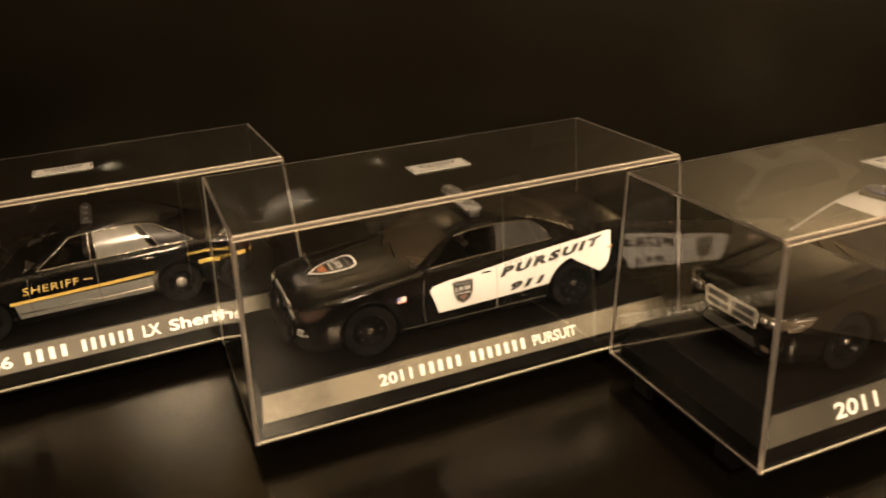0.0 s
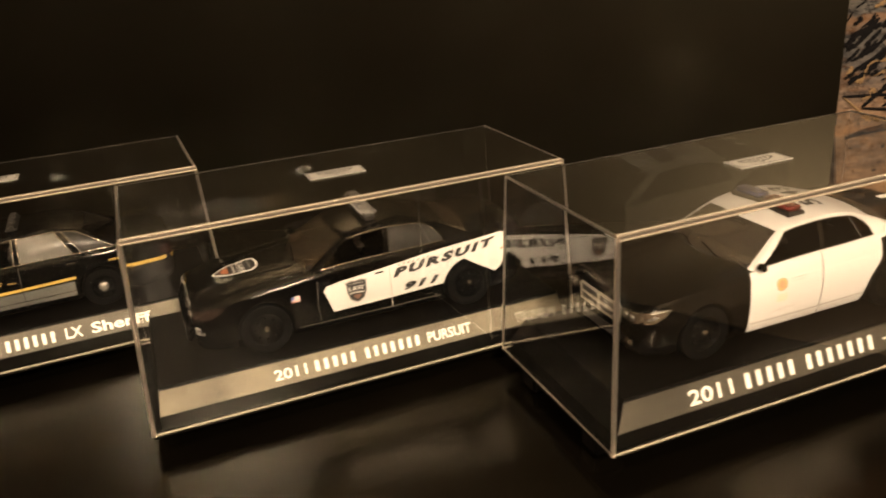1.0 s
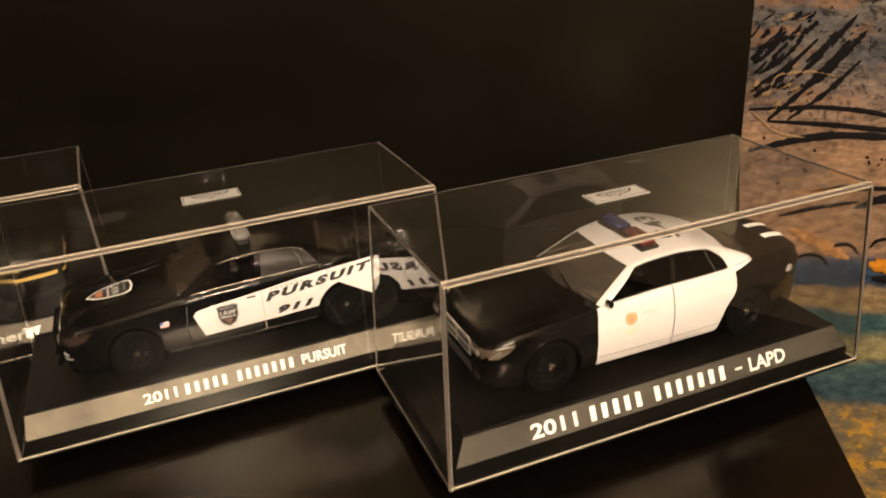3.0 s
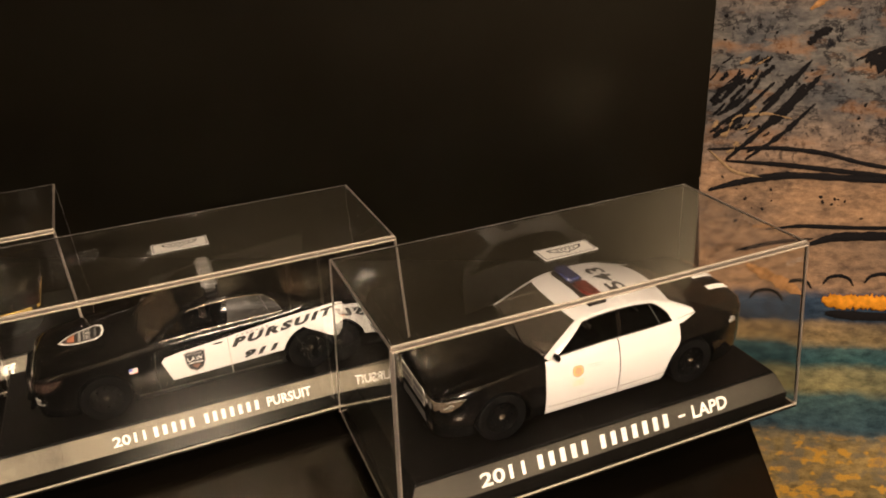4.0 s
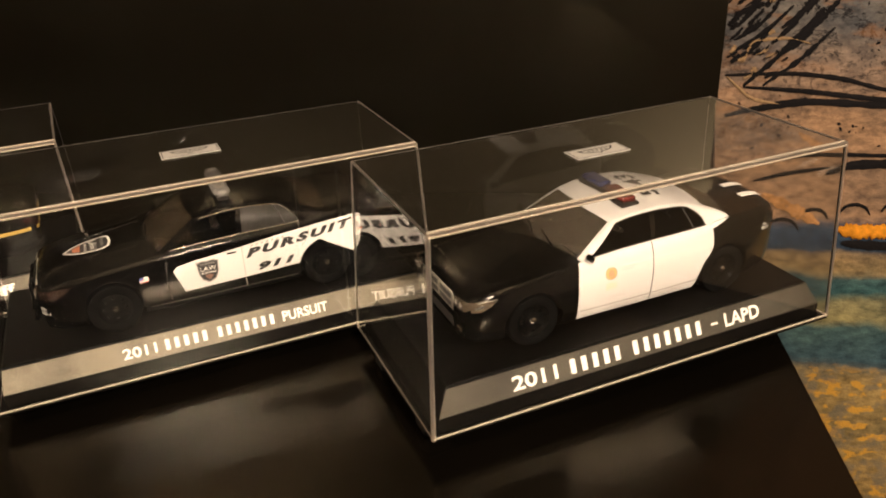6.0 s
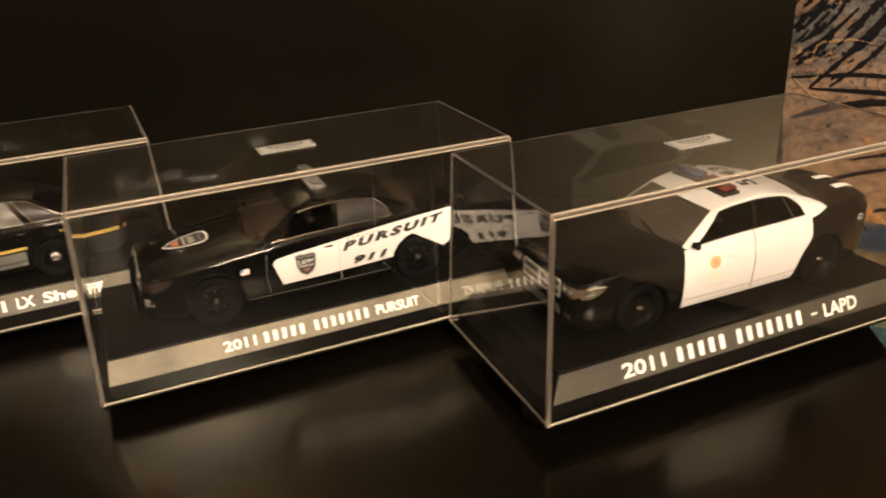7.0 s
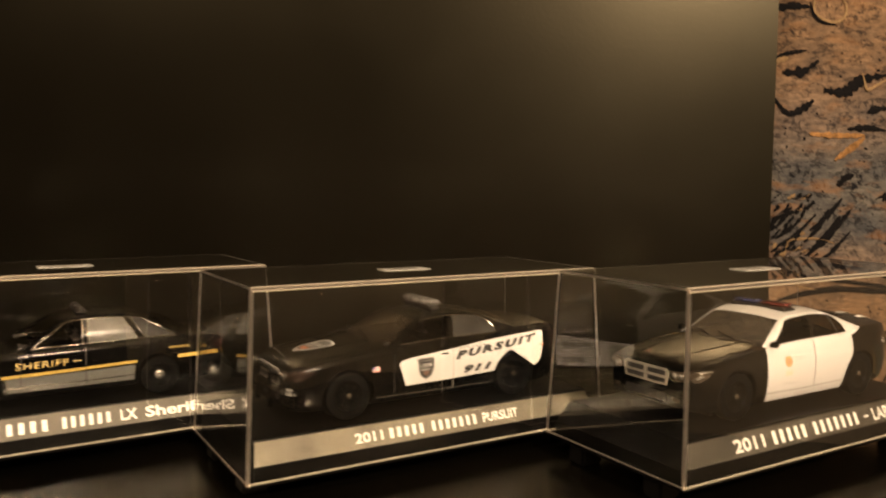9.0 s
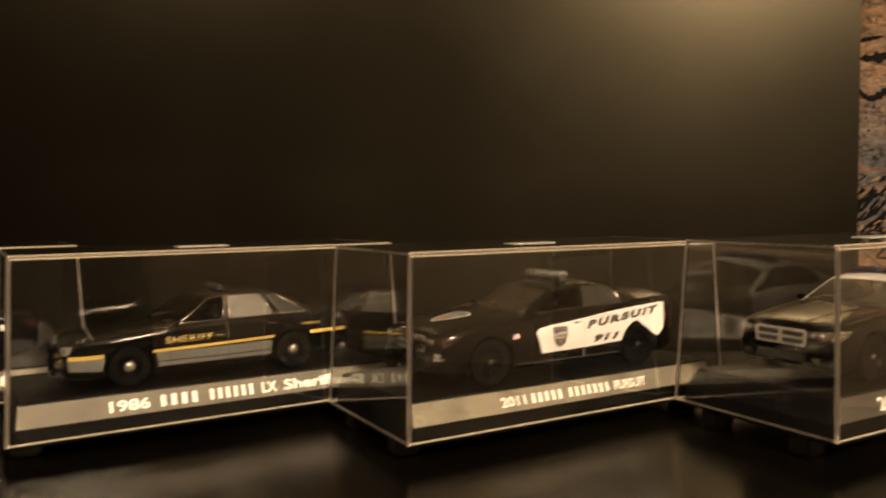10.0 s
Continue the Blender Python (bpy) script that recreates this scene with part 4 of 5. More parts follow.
def city_car():
    c = muscle_saloon()
    car = thing("model_police_car", "black-and-white model police car with a red and blue light bar", "model car", CASE_C @ pose(0.0190, 0.0365, DECK_Z), "model police cars")
    saloon_common(c, car, PAINT_BLACK, PAINT_WHITE, GLASS, BLACK_INK, screen=SCREEN_HAZY)
    side_patch(c, car, "front_door", [(38.4, 4.9), (66.6, 4.8)] + [(u, c.belt(u) - 0.02) for u in (66.6, 60, 54, 48, 44, 40.5, 39.0)] + [(38.2, 18)], PAINT_WHITE, 0.16, label="white front door with small city seal")
    side_patch(c, car, "rear_door", [(66.95, 4.8), (85.0, 4.9), (86.4, 10), (88.0, 14.5), (90.2, 17.4), (91.4, 20), (91.5, 23.5), (91.0, c.belt(91) - 0.02)] + [(u, c.belt(u) - 0.02) for u in (88, 80, 72, 66.95)], PAINT_WHITE, 0.16, label="white rear door")
    side_patch(c, car, "lamp_rim", [(3.0, 19.25), (6.8, 19.85), (10.4, 19.85), (10.0, 19.45), (6.8, 19.4), (3.0, 18.85)], HUB, 0.16)
    side_patch(c, car, "lamp_reflector", [(3.0, 17.2), (5.0, 17.3), (6.4, 18.0), (5.4, 18.6), (3.0, 18.3)], HUB, 0.16)
    # grey band painted for the sill step's shading, thin white line along the crease
    strip(c, car, "sill_trim", [(39.2, 8.2), (60, 7.9), (85.8, 8.2)], 0.5, SEAM_PALE, 0.22, (-1,))
    strip(c, car, "door_crease", [(44, 21.6), (60, 21.2), (76, 21.0), (92, 21.2)], 0.14, WHITE_INK, 0.2, (-1,))
    handle(c, car, 63.6, 21.9, PAINT_WHITE)
    handle(c, car, 87.0, 23.0, PAINT_WHITE)
    # round seal and small writing on the front door
    side_patch(c, car, "door_seal", arc(50.4, 19.4, 2.2, 0, 345, 23), SEAL_INK, 0.2, (-1,))
    side_patch(c, car, "door_seal", arc(50.4, 19.4, 1.7, 0, 345, 23), YELLOW_INK, 0.23, (-1,))
    side_patch(c, car, "door_seal", arc(50.4, 19.4, 1.4, 0, 345, 15), SEAL_INK, 0.26, (-1,))
    for k in range(2):
        side_text(c, car, "", 54.4, 20.2 - 0.8 * k, 6.0 - k, 0.4, GREY_INK, bars=8)
    for k in range(3):
        side_text(c, car, "", 48.4, 15.6 - 0.8 * k, 4.2, 0.5, YELLOW_INK, bars=6)
    for k in range(2):
        side_text(c, car, "", 46.5, 11.0 - 0.5 * k, 10.0, 0.2, GREY_INK, bars=14)
    side_text(c, car, "911", 113.0, 20.6, 3.4, 1.2, WHITE_INK, 0.2)
    side_text(c, car, "", 112.8, 22.2, 4.2, 0.35, WHITE_INK, bars=1)
    side_patch(c, car, "shoulder_panel", [(90.8, c.belt(90.8) - 1.5), (93.4, c.belt(93.4) - 1.3), (96.6, c.belt(96.6) - 0.6), (98.8, c.belt(98.8) - 0.05), (96, c.belt(96) - 0.02), (90.8, c.belt(90.8) - 0.02)], PAINT_WHITE, 0.15)
    # white shoulder that runs back from the rear pillar
    for sgn in (-1, 1):
        part("shoulder_panel", lay(poly_bm([(92 * MM, 0.80), (95 * MM, 0.80), (97 * MM, 0.83), (98.4 * MM, 0.865), (98.8 * MM, 0.895), (92 * MM, 0.895)]),
                                   lambda x, k: (x, sgn * c.half(x / MM) * k * MM, (c.top_z(x / MM, k * c.half(x / MM)) + 0.14) * MM)), PAINT_WHITE, car)
    top_text(c, car, "543", 78.5, -9.5, 19.0, 7.0, BLACK_INK, 0.12, True)
    top_text(c, car, "11", 119.4, -13.0, 11.5, 8.6, WHITE_INK, 0.3, bold=0.03)
    base = part("light_bar", box_bm((60.2 * MM, -13.2 * MM, 36.0 * MM), (67.2 * MM, 13.2 * MM, 37.6 * MM), 0.0005), CABIN, car, "roof light bar with red and blue lenses")
    part("red_lens", box_bm((60.8 * MM, -12.7 * MM, 37.6 * MM), (66.6 * MM, -0.8 * MM, 39.3 * MM), 0.0008, 3), LENS_RED, base, "red plastic lens", smooth=50)
    part("blue_lens", box_bm((60.8 * MM, 0.8 * MM, 37.6 * MM), (66.6 * MM, 12.7 * MM, 39.3 * MM), 0.0008, 3), LENS_BLUE, base, "blue plastic lens", smooth=50)


def old_saloon():
    return Shape(117.5, 21.6, 7.9, (23.4, 89.3),
                 plan=(0, 0.66, 0.5, 0.75, 2, 0.85, 5, 0.92, 11, 0.965, 20, 0.99, 40, 1.0, 85, 1.0, 100, 0.975, 110, 0.93, 114.5, 0.87, 116.7, 0.78, 117.5, 0.68),
                 belt=(0, 14.8, 2, 17.4, 8, 18.7, 20, 20.1, 32, 21.4, 42, 22.3, 60, 22.6, 80, 23.0, 95, 23.2, 110, 22.8, 115, 22.0, 117.5, 20.6),
                 top=(0, 15.4, 2, 18.2, 8, 19.7, 20, 21.3, 34, 22.9, 44, 23.8, 90, 24.4, 100, 24.6, 111, 24.2, 115, 23.2, 117.5, 21.2),
                 bottom=(0, 6.0, 3, 5.0, 10, 4.6, 106, 4.8, 114, 6.0, 117.5, 7.8),
                 rail=(50, 31.4, 55, 32.6, 62, 33.4, 72, 33.6, 80, 32.8, 88, 30.4, 92, 28.8),
                 glass=[(38, 54.5), (40.6, 56.4), (60.2, 61.0), (62.4, 62.8), (82.0, 75.5), (85.0, 78.0), (98.0, 82.0), (101.5, 84.5)], inset=0.9, roof_half=14.6, crown=1.1)


def sheriff_car(where, label, lettered=True):
    c = old_saloon()
    car = thing("model_police_car", label, "model car", where, "model police cars")
    part("body", cut_arches(c, body_bm(c)), PAINT_BLACK, car, smooth=32)
    cabin(c, car, PAINT_BLACK, {1: GLASS, 3: GLASS_PALE, 5: GLASS_GREY}, CHROME, True, GLASS)
    wheels(c, car, STEEL_BLACK, HUB, 2.0)
    mirrors(c, car, 41.5, 24.0, PAINT_BLACK)
    handle(c, car, 58.0, 19.2, STEEL_BLACK)
    handle(c, car, 79.5, 20.2, CHROME)
    seam(c, car, [(61.3, 6), (61.1, 14), (61.4, 22)], sides=(-1,))
    seam(c, car, [(38.6, 7), (38.2, 14), (39.0, 21)], sides=(-1,))
    part("floor_pan", box_bm((8 * MM, -14 * MM, 3.4 * MM), (110 * MM, 14 * MM, 6 * MM), 0.0008), CABIN, car)
    part("axle_block", box_bm((19 * MM, -13 * MM, 0), (27 * MM, 13 * MM, 4 * MM), 0.0008), CABIN, car)
    nose_patch(c, car, "grille", [(-7, 12.2), (7, 12.2), (7, 13.9), (-7, 13.9)], STEEL_BLACK, 0.15, 0.4)
    for sgn in (-1, 1):
        nose_patch(c, car, "headlight", [(sgn * y, z) for y, z in ((8.6, 13.6), (18.2, 14.0), (19.0, 17.2), (8.6, 16.6))], GLASS_PALE, 0.16, 0.5, "pale headlight")
        nose_patch(c, car, "tail_light", [(sgn * y, z) for y, z in ((7, 15.0), (19, 15.4), (19.2, 19.8), (7, 20.0))], LENS_TAIL, 0.12, 0.4, "red tail light", tail=True)
    bar = part("light_bar", box_bm((59.5 * MM, -10.5 * MM, 34.3 * MM), (63.6 * MM, 10.5 * MM, 35.1 * MM), 0.0003), CABIN, car, "low dark roof light bar")
    for y in (-7.4, 0, 7.4):
        part("beacon", box_bm((60 * MM, (y - 3) * MM, 35.1 * MM), (63.1 * MM, (y + 3) * MM, 36.2 * MM), 0.0006, 3), CABIN, bar, smooth=50)
    if lettered:
        # grey lower body and gold line
        mid = [(34.0, 7.0), (79.2, 7.2), (79.5, 13.2), (60, 12.8), (33.0, 12.6)]
        side_patch(c, car, "lower_panel", mid, PAINT_GREY, 0.12, label="metallic grey lower panel")
        side_patch(c, car, "lower_panel", [(2.2, 8.0), (13.4, 7.4), (14.6, 12.0), (2.0, 12.0)], PAINT_GREY, 0.12)
        strip(c, car, "gold_line", [(2.0, 12.7), (14.2, 12.9)], 1.5, PAINT_GOLD, 0.18)
        strip(c, car, "gold_line", [(31.8, 13.2), (60, 13.9), (80.3, 14.6)], 1.15, PAINT_GOLD, 0.18)
        strip(c, car, "gold_line", [(96.6, 15.0), (106, 15.2), (114.6, 15.2)], 1.5, PAINT_GOLD, 0.18)
        strip(c, car, "sill_trim", [(34.2, 9.0), (60, 8.9), (79.3, 9.2)], 0.35, CHROME, 0.3, (-1,))
        side_text(c, car, "SHERIFF", 36.6, 15.7, 18.4, 2.5, PAINT_GOLD, 0.1, 0.012, bold=0.0, gap=1.15)
        side_text(c, car, "", 56.6, 17.0, 3.0, 0.5, PAINT_GOLD, bars=4)
        side_text(c, car, "", 93.0, 18.4, 8.5, 0.9, PAINT_GOLD, bars=8)
        nose_patch(c, car, "bumper_line", [(-14, 11.2), (14, 11.2), (14, 12.2), (-14, 12.2)], PAINT_GOLD, 0.2, 0.3)
        tail = [(-17, 14.2), (17, 14.2), (17, 15.4), (-17, 15.4)]
        nose_patch(c, car, "bumper_line", tail, PAINT_GOLD, 0.2, 0.3, tail=True)
    else:
        side_text(c, car, "", 92, 16.0, 12, 2.6, WHITE_INK, 0.2, bars=5)
        side_text(c, car, "", 40, 14.0, 30, 3.0, WHITE_INK, 0.2, bars=6)
    push = part("push_bumper", tube_bm([(-1.8 * MM, -6 * MM, 5 * MM), (-1.8 * MM, -6 * MM, 15.5 * MM), (-1.8 * MM, 6 * MM, 15.5 * MM), (-1.8 * MM, 6 * MM, 5 * MM)], 0.0009), STEEL_BLACK, car, "black push bumper")
    for z in (8.0, 12.0):
        part("cross_bar", tube_bm([(1.2 * MM, -14.5 * MM, z * MM), (-1.8 * MM, -10 * MM, z * MM), (-1.8 * MM, 10 * MM, z * MM), (1.2 * MM, 14.5 * MM, z * MM)], 0.0008), STEEL_BLACK, push)


pursuit_car()
city_car()
sheriff_car(CASE_A @ pose(0.0196, 0.0334, DECK_Z), "black model sheriff car with gold line and grey lower panels")
sheriff_car(CASE_D @ pose(0.0190, 0.0330, DECK_Z), "dark model police car with white lettering and red lights", False)


# ---- printed tapestry beyond the shelf's end: y = 0.4057 - 0.1537 x + 0.3161 z ----
def cloth_point(x, z, lift=0.0):
    n = Vector((0.1537, 1.0, -0.3161)).normalized()
    p = Vector((x, 0.4057 - 0.1537 * x + 0.3161 * z, z))
    return p - lift * n + n * 0.0012 * noise.noise((x * 14, z * 14, 0.3))


def cloth_material():
    m = bpy.data.materials.new("printed_cloth")
    m.use_nodes = True
    nt = m.node_tree
    b = nt.nodes["Principled BSDF"]
    b.inputs["Roughness"].default_value = 0.95
    b.inputs["Specular IOR Level"].default_value = 0.1
    b.inputs["Sheen Weight"].default_value = 0.15

    def node(kind, **values):
        n = nt.nodes.new(kind)
        for k, v in values.items():
            n.inputs[k].default_value = v
        return n

    def noise_at(scale, detail=5.0, stretch=(1, 1, 1), rough=0.6, turn=0.0):
        mp = node("ShaderNodeMapping", Scale=stretch, Rotation=(0, turn, 0))
        nt.links.new(co.outputs["Object"], mp.inputs["Vector"])
        n = node("ShaderNodeTexNoise", Scale=scale, Detail=detail, Roughness=rough)
        nt.links.new(mp.outputs[0], n.inputs["Vector"])
        return n.outputs[0]

    def ramp(source, *stops, ease="LINEAR"):
        r = nt.nodes.new("ShaderNodeValToRGB")
        r.color_ramp.interpolation = ease
        while len(r.color_ramp.elements) < len(stops):
            r.color_ramp.elements.new(0.5)
        for e, (at, color) in zip(r.color_ramp.elements, stops):
            e.position, e.color = at, (*color, 1)
        nt.links.new(source, r.inputs[0])
        return r.outputs[0]

    def blend(f, a, c, kind="MIX"):
        n = nt.nodes.new("ShaderNodeMix")
        n.data_type, n.blend_type = "RGBA", kind
        for source, socket in ((f, n.inputs["Factor"]), (a, n.inputs["A"]), (c, n.inputs["B"])):
            if isinstance(source, bpy.types.NodeSocket):
                nt.links.new(source, socket)
            else:
                socket.default_value = source
        return n.outputs["Result"]

    def sums(a, b, op="ADD"):
        n = nt.nodes.new("ShaderNodeMath")
        n.operation = op
        for k, v in enumerate((a, b)):
            if isinstance(v, bpy.types.NodeSocket):
                nt.links.new(v, n.inputs[k])
            else:
                n.inputs[k].default_value = v
        return n.outputs[0]

    co = nt.nodes.new("ShaderNodeTexCoord")
    xyz = nt.nodes.new("ShaderNodeSeparateXYZ")
    nt.links.new(co.outputs["Object"], xyz.inputs[0])
    # height with a wavering edge, 0 at z = -0.30, 1 at z = 0.30
    waver = sums(sums(noise_at(22, 4), 0.5, "SUBTRACT"), 0.016, "MULTIPLY")
    level = sums(sums(sums(xyz.outputs["Z"], waver), 0.30), 0.60, "DIVIDE")

    def h(z):
        return (z + 0.30) / 0.60

    tan, rose, slate = (0.30, 0.205, 0.14), (0.255, 0.2, 0.17), (0.155, 0.155, 0.16)
    base = ramp(level, (h(-0.30), (0.36, 0.23, 0.07)), (h(-0.076), (0.30, 0.23, 0.10)), (h(-0.070), (0.04, 0.085, 0.125)), (h(-0.053), (0.06, 0.12, 0.135)), (h(-0.050), (0.26, 0.25, 0.13)),
                (h(-0.040), (0.22, 0.22, 0.13)), (h(-0.036), (0.035, 0.10, 0.12)), (h(-0.028), (0.05, 0.11, 0.13)), (h(-0.025), (0.27, 0.21, 0.11)), (h(-0.017), (0.25, 0.19, 0.11)),
                (h(-0.014), (0.024, 0.045, 0.085)), (h(-0.003), (0.035, 0.065, 0.125)), (h(0.001), tan), (h(0.05), tan), (h(0.068), rose), (h(0.088), slate), (h(0.125), slate), (h(0.155), rose), (h(0.20), tan), (h(0.30), tan))
    # brush daubs at two sizes
    daub = noise_at(150, 4, (1, 1, 2.2), 0.65)
    base = blend(1.0, base, ramp(daub, (0.3, (0.5, 0.5, 0.52)), (0.7, (1.45, 1.4, 1.3))), "MULTIPLY")
    wide = noise_at(26, 5, (1, 1, 1.6), 0.6)
    base = blend(1.0, base, ramp(wide, (0.3, (0.62, 0.66, 0.72)), (0.7, (1.3, 1.2, 1.05))), "MULTIPLY")
    # yellow tufts on the lowest field
    tuft = ramp(noise_at(120, 2, (1, 1, 1.9), 0.5), (0.54, (0, 0, 0)), (0.60, (1, 1, 1)))
    low = ramp(level, (h(-0.078), (1, 1, 1)), (h(-0.070), (0, 0, 0)))
    base = blend(sums(tuft, low, "MULTIPLY"), base, (0.62, 0.34, 0.05, 1))
    dull = ramp(noise_at(70, 4, (1, 1, 1.5), 0.6), (0.48, (0, 0, 0)), (0.58, (1, 1, 1)))
    base = blend(sums(sums(dull, low, "MULTIPLY"), 0.6, "MULTIPLY"), base, (0.16, 0.15, 0.12, 1))
    # dark flecks, thicker in the upper field
    high = ramp(level, (h(0.035), (0, 0, 0)), (h(0.06), (0.55, 0.55, 0.55)), (h(0.09), (1, 1, 1)), (h(0.115), (1, 1, 1)), (h(0.14), (0.7, 0.7, 0.7)), (h(0.3), (0.85, 0.85, 0.85)))
    fleck = ramp(noise_at(210, 6, (1.5, 1, 1), 0.7, 0.6), (0.53, (0, 0, 0)), (0.58, (1, 1, 1)))
    clump = ramp(noise_at(38, 3, (1, 1, 1.5), 0.55, 0.5), (0.46, (0, 0, 0)), (0.60, (1, 1, 1)))
    base = blend(sums(sums(fleck, clump, "MULTIPLY"), high, "MULTIPLY"), base, (0.012, 0.012, 0.016, 1))
    swirl = ramp(noise_at(75, 5, (1.1, 1, 2.4), 0.65, 0.55), (0.545, (0, 0, 0)), (0.57, (1, 1, 1)), (0.60, (1, 1, 1)), (0.625, (0, 0, 0)))
    base = blend(sums(sums(swirl, high, "MULTIPLY"), 0.8, "MULTIPLY"), base, (0.016, 0.015, 0.018, 1))
    warm = ramp(noise_at(48, 4, (1, 1, 2.6), 0.6, 0.5), (0.52, (0, 0, 0)), (0.66, (1, 1, 1)))
    base = blend(sums(sums(warm, high, "MULTIPLY"), 0.45, "MULTIPLY"), base, (0.42, 0.21, 0.09, 1))
    nt.links.new(base, b.inputs["Base Color"])
    weave, bp = noise_at(900, 2), node("ShaderNodeBump", Strength=0.5, Distance=0.0008)
    nt.links.new(sums(weave, daub), bp.inputs["Height"])
    nt.links.new(bp.outputs[0], b.inputs["Normal"])
    return m


CLOTH_INK = material("cloth_black", (0.012, 0.011, 0.012), 0.9, grain=0.3, grain_size=900, bump=0.3, bump_size=1500, spec=0.1)
CLOTH_ORANGE = material("cloth_orange", (0.78, 0.30, 0.02), 0.9, grain=0.35, grain_size=400, patch_size=120, bump=0.6, bump_size=900, spec=0.1)
CLOTH_PALE = material("cloth_pale", (0.42, 0.28, 0.15), 0.9, grain=0.3, grain_size=500, bump=0.4, bump_size=900, spec=0.1)


CLOTH_TAN = material("cloth_tan", (0.44, 0.23, 0.09), 0.9, grain=0.45, grain_size=500, patch_size=150, bump=0.4, bump_size=900, spec=0.1)


def tapestry():
    cloth = thing("tapestry", "large printed wall tapestry with painterly shore and black brush lines", "tapestry", Matrix.LocRotScale((-0.00195, -0.0062, -0.0063), Euler((radians(0.05), radians(0.35), radians(-0.11))), (1.0254, 1.0254, 1.0254)))
    bm = bmesh.new()
    xs, zs = span(0.2303, 1.25, 80), [-0.9 + 1.7 * k / 110 for k in range(111)]
    rows = [[[bm.verts.new(cloth_point(x, z, lift)) for x in xs] for z in zs] for lift in (0.0, -0.003)]
    for side in rows:
        for a, b in zip(side, side[1:]):
            for k in range(len(xs) - 1):
                bm.faces.new((a[k], a[k + 1], b[k + 1], b[k]))
    f, g = rows
    edge = [(f[j][0], g[j][0]) for j in range(len(zs))], [(f[j][-1], g[j][-1]) for j in range(len(zs))], list(zip(f[0], g[0])), list(zip(f[-1], g[-1]))
    for line in edge:
        for (a, b), (p, q) in zip(line, line[1:]):
            bm.faces.new((a, p, q, b))
    part("cloth", bm, cloth_material(), cloth, smooth=60)
    rng = random.Random(5)

    def stroke(points, width, mat=CLOTH_INK, lift=0.0006, name="brush_line", rag=0.3):
        xs_, zs_ = curve(*[v for k, p in enumerate(points) for v in (k, p[0])]), curve(*[v for k, p in enumerate(points) for v in (k, p[1])])
        n, bm = 10 * (len(points) - 1), bmesh.new()
        last = None
        for k in range(n + 1):
            t = (len(points) - 1) * k / n
            x, z = xs_(t), zs_(t)
            e = 0.02
            dx, dz = xs_(t + e) - xs_(t - e), zs_(t + e) - zs_(t - e)
            d = math.hypot(dx, dz) or 1
            w = width * (math.sin(math.pi * (0.06 + 0.9 * k / n)) ** 0.6) * (1 + rag * (rng.random() - 0.5)) / 2
            a = bm.verts.new(cloth_point(x - dz / d * w, z + dx / d * w, lift))
            c = bm.verts.new(cloth_point(x, z, lift + 0.0003))
            b = bm.verts.new(cloth_point(x + dz / d * w, z - dx / d * w, lift))
            if last:
                bm.faces.new((last[0], last[1], c, a))
                bm.faces.new((last[1], last[2], b, c))
            last = (a, c, b)
        part(name, bm, mat, cloth)

    # long dark lines over the shore
    stroke([(0.2345, 0.067), (0.262, 0.0675), (0.285, 0.0655), (0.31, 0.0595), (0.36, 0.052)], 0.0022)
    stroke([(0.243, 0.0615), (0.27, 0.0595), (0.31, 0.055), (0.37, 0.05)], 0.0024)
    stroke([(0.2345, 0.0475), (0.25, 0.0515), (0.275, 0.0545), (0.31, 0.0525), (0.37, 0.049)], 0.0034)
    stroke([(0.235, 0.0665), (0.248, 0.056), (0.26, 0.0535)], 0.0014, CLOTH_PALE)
    stroke([(0.262, 0.0285), (0.28, 0.0305), (0.31, 0.0298), (0.36, 0.031)], 0.0019)
    stroke([(0.282, 0.0218), (0.297, 0.0255), (0.32, 0.026), (0.37, 0.0255)], 0.0042)
    stroke([(0.248, 0.018), (0.266, 0.022), (0.284, 0.0245)], 0.0022)
    # curls at the water's edge
    for x0, z0, r in ((0.277, 0.0, 0.0065), (0.296, 0.0015, 0.0072), (0.316, 0.002, 0.008), (0.262, -0.006, 0.008)):
        stroke([(x0 + r * math.cos(a), z0 + 0.75 * r * math.sin(a)) for a in (2.9, 2.2, 1.5, 0.8, 0.1)], 0.0017)
    # slanting reed strokes
    for x0, z0, x1, z1, w in ((0.243, 0.062, 0.277, 0.094, 0.0026), (0.252, 0.062, 0.285, 0.088, 0.0022), (0.262, 0.077, 0.280, 0.097, 0.0042), (0.239, 0.078, 0.266, 0.098, 0.0024),
                              (0.239, 0.083, 0.258, 0.097, 0.0022), (0.238, 0.073, 0.256, 0.088, 0.0024), (0.240, 0.089, 0.250, 0.104, 0.003), (0.256, 0.081, 0.274, 0.101, 0.0026), (0.239, 0.095, 0.252, 0.102, 0.0022)):
        stroke([(x0, z0), ((x0 + x1) / 2 + 0.001, (z0 + z1) / 2 - 0.001), (x1, z1)], w, rag=0.8)
    stroke([(0.243, 0.073), (0.248, 0.082), (0.262, 0.0835), (0.274, 0.081)], 0.0016, CLOTH_PALE)
    for _ in range(46):
        x, z = rng.uniform(0.235, 0.262) ** 1.0, rng.uniform(0.064, 0.108)
        l, a = rng.uniform(0.003, 0.010), rng.uniform(0.4, 1.0)
        stroke([(x, z), (x + 0.5 * l * math.cos(a) + 0.0006, z + 0.5 * l * math.sin(a)), (x + l * math.cos(a), z + l * math.sin(a))], rng.uniform(0.0008, 0.0026), CLOTH_INK if rng.random() < 0.78 else CLOTH_PALE, rag=1.2)
    # loose dark flecks over the shore and the upper field
    bm = bmesh.new()
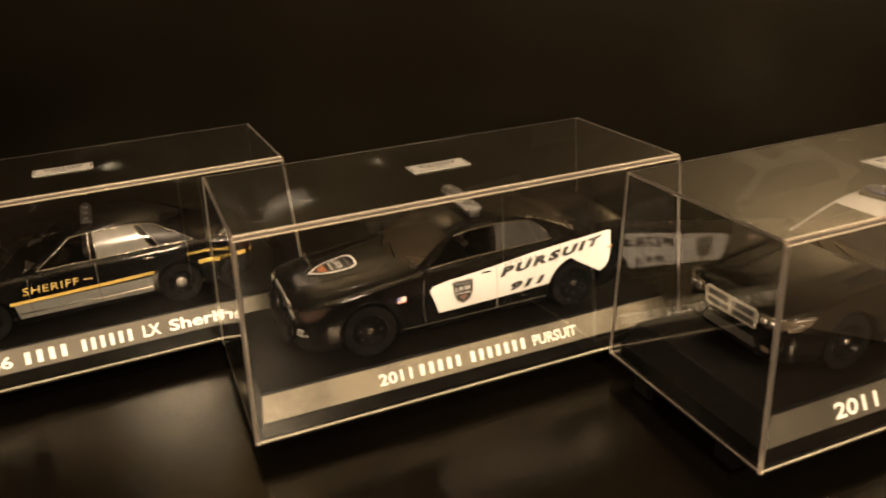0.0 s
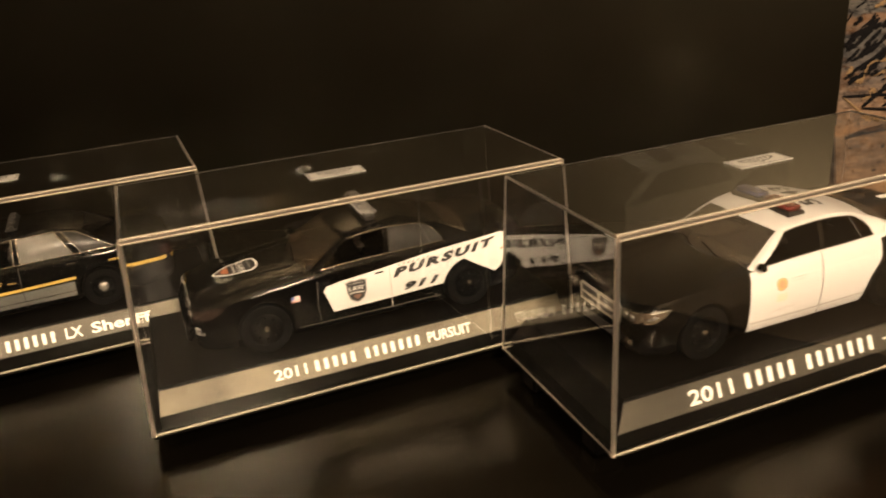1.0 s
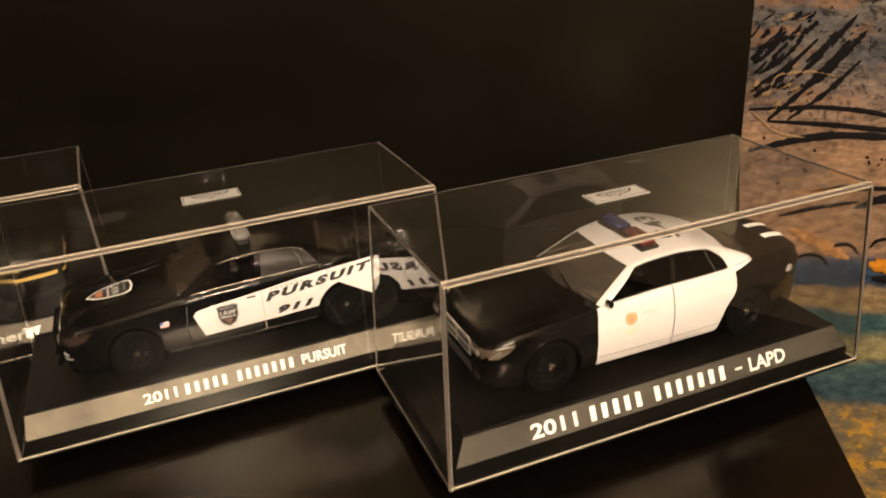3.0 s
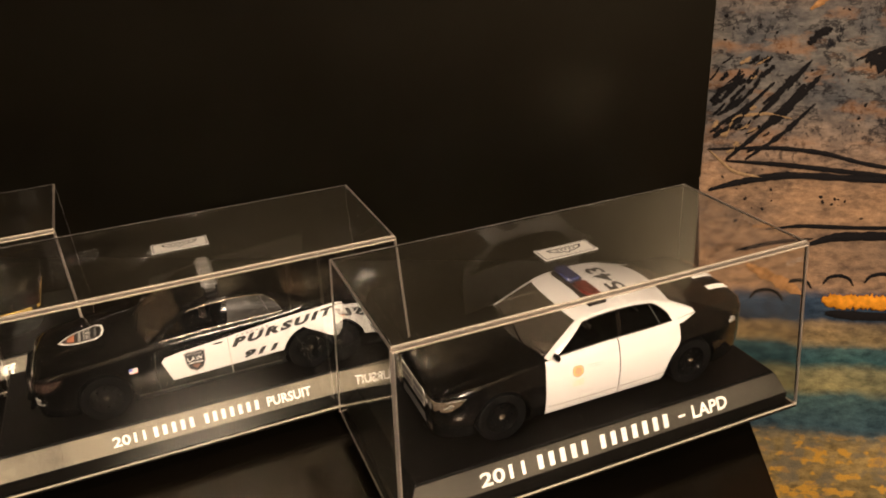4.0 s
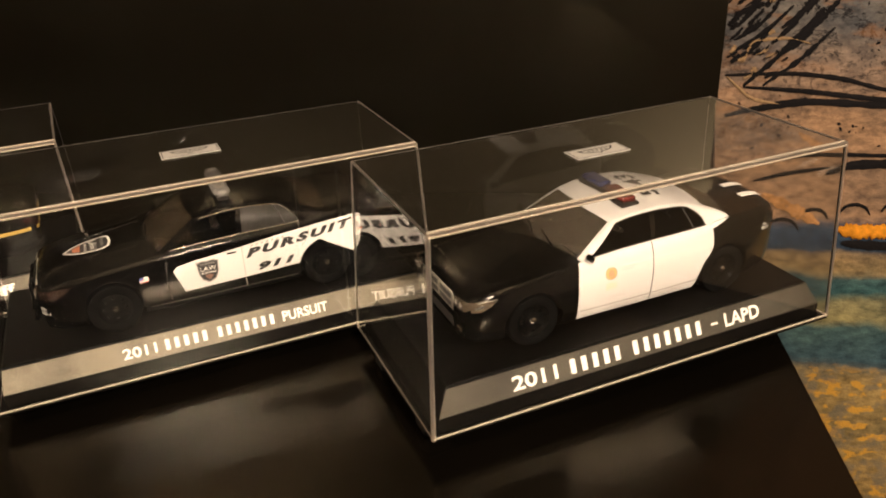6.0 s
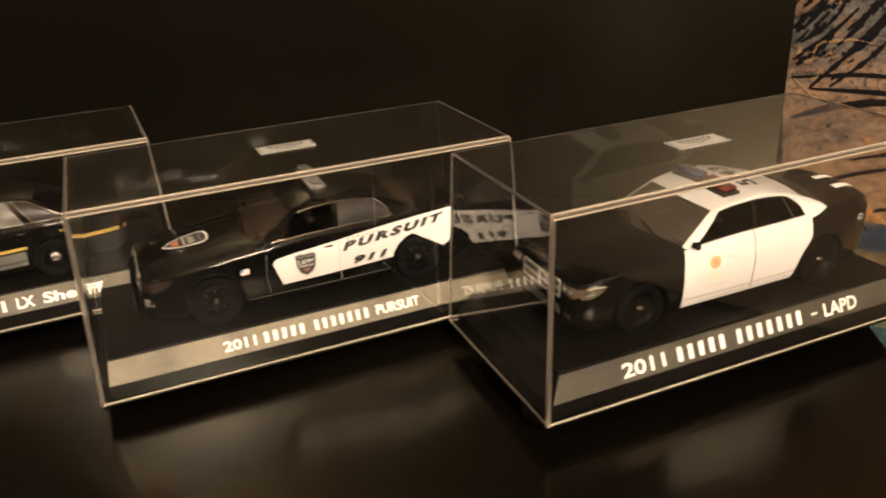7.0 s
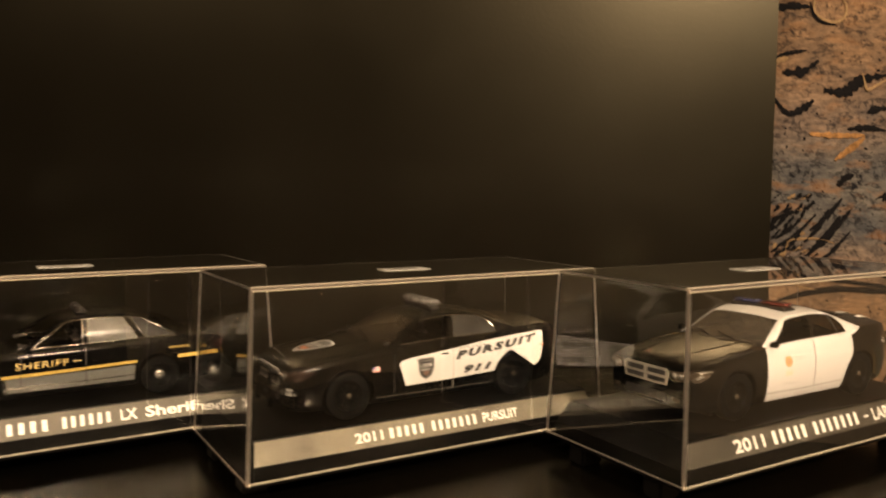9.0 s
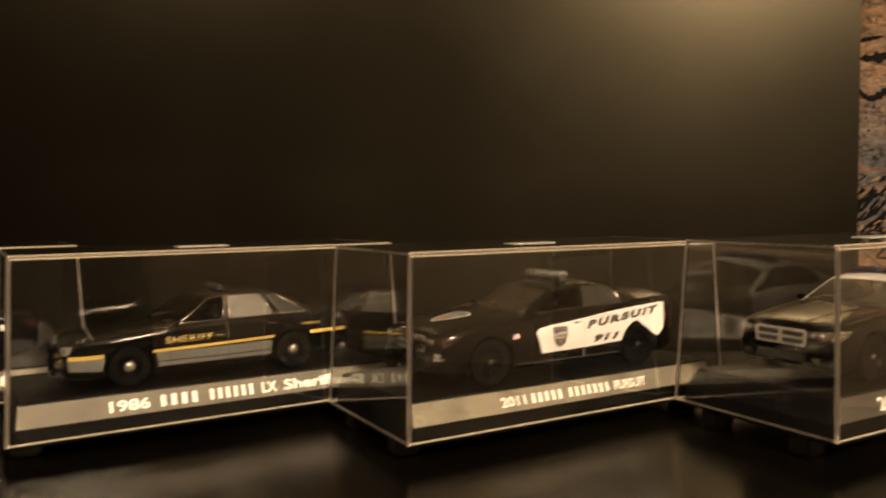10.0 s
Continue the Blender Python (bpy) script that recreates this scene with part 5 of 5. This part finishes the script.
    for _ in range(420):
        x, z = rng.uniform(0.236, 0.44), rng.choice((rng.uniform(0.03, 0.06), rng.uniform(0.07, 0.27), rng.uniform(0.09, 0.2)))
        if noise.noise((x * 55, z * 55, 2.0)) < -0.05:
            continue
        r, a = rng.uniform(0.0003, 0.0013), rng.uniform(0, 3.1)
        ring = []
        for k in range(6):
            w = 2 * math.pi * k / 6
            p, q = r * math.cos(w) * rng.uniform(0.7, 1.3), 0.55 * r * math.sin(w) * rng.uniform(0.6, 1.4)
            ring.append(bm.verts.new(cloth_point(x + p * math.cos(a) - q * math.sin(a), z + p * math.sin(a) + q * math.cos(a), 0.0005)))
        bm.faces.new(ring)
    tagged(part("ink_flecks", bm, CLOTH_INK, cloth), kind="stuff")
    # upper swirls and broken dark masses
    for _ in range(18):
        x, z = rng.uniform(0.242, 0.42), rng.uniform(0.105, 0.27)
        l, a = rng.uniform(0.008, 0.03), rng.uniform(0.15, 0.75)
        stroke([(x, z), (x + 0.5 * l * math.cos(a), z + 0.6 * l * math.sin(a)), (x + l * math.cos(a), z + l * math.sin(a) * 0.8)], rng.uniform(0.0014, 0.0048), CLOTH_INK if rng.random() < 0.62 else CLOTH_PALE, rag=1.0)
    stroke([(0.2821, 0.1749), (0.2937, 0.1735), (0.3076, 0.1819), (0.3234, 0.1854)], 0.0058, rag=0.9)
    stroke([(0.2500, 0.1690), (0.2587, 0.1593), (0.2687, 0.1635), (0.2749, 0.1684)], 0.0042, rag=0.9)
    stroke([(0.2578, 0.1858), (0.2689, 0.1861), (0.2818, 0.1937)], 0.0052, rag=1.4)
    stroke([(0.2931, 0.1504), (0.3057, 0.1514), (0.3173, 0.1500)], 0.0038, rag=0.9)
    stroke([(0.3080, 0.1090), (0.3178, 0.1058), (0.3260, 0.1029)], 0.0085, rag=1.3)
    stroke([(0.3251, 0.1785), (0.3345, 0.1755), (0.3460, 0.1760)], 0.0060, rag=1.3)
    stroke([(0.2560, 0.2265), (0.2704, 0.2302), (0.2816, 0.2296)], 0.0048, rag=0.9)
    stroke([(0.2606, 0.0880), (0.2743, 0.0986), (0.2833, 0.1078)], 0.0030, rag=0.8)
    stroke([(0.2708, 0.0859), (0.2794, 0.0927), (0.2875, 0.1010)], 0.0030, rag=0.8)
    for line, w in (([(0.2693, 0.1469), (0.2863, 0.1463), (0.3034, 0.1466)], 0.0038), ([(0.3031, 0.1451), (0.2927, 0.1378), (0.2823, 0.1307)], 0.0034), ([(0.2526, 0.0118), (0.2652, 0.0056), (0.2794, -0.0020)], 0.0060)):
        stroke(line, w, CLOTH_TAN, 0.0007, rag=0.7)
    stroke([(0.3080, 0.1860), (0.3097, 0.1754), (0.3228, 0.1822)], 0.0018, CLOTH_PALE, 0.0011)
    stroke([(0.2945 + 0.0106 * math.cos(a), 0.2299 + 0.0106 * math.sin(a)) for a in (2.6, 3.3, 4.0, 4.8, 5.6, 6.3, 7.0)], 0.0020, CLOTH_PALE, 0.001)
    stroke([(0.2945 + 0.0126 * math.cos(a), 0.2299 + 0.0126 * math.sin(a)) for a in (2.9, 3.5, 4.2, 4.9)], 0.0016, CLOTH_INK, 0.0008)
    # thick orange daub with a ragged edge
    bm, rings = bmesh.new(), []
    for k in range(48):
        f = k / 47
        x, z = 0.2885 + 0.046 * f, -0.0055 - 0.001 * f + rng.uniform(-0.0007, 0.0007)
        r = 0.0034 * min(1, 0.3 + 7 * f) * rng.uniform(0.8, 1.15)
        rings.append([bm.verts.new(cloth_point(x, z + r * math.sin(w) * rng.uniform(0.85, 1.15), 0.0004 + 0.45 * r * math.cos(w))) for w in [2 * math.pi * j / 12 for j in range(12)]])
    for a, b in zip(rings, rings[1:]):
        for j in range(12):
            bm.faces.new((a[j], a[(j + 1) % 12], b[(j + 1) % 12], b[j]))
    bm.faces.new(rings[0])
    bm.faces.new(rings[-1])
    part("orange_daub", bm, CLOTH_ORANGE, cloth, "thick orange daub", smooth=60)
    stroke([(0.290, -0.0115), (0.305, -0.0125), (0.34, -0.013)], 0.0045, CLOTH_INK)


tapestry()
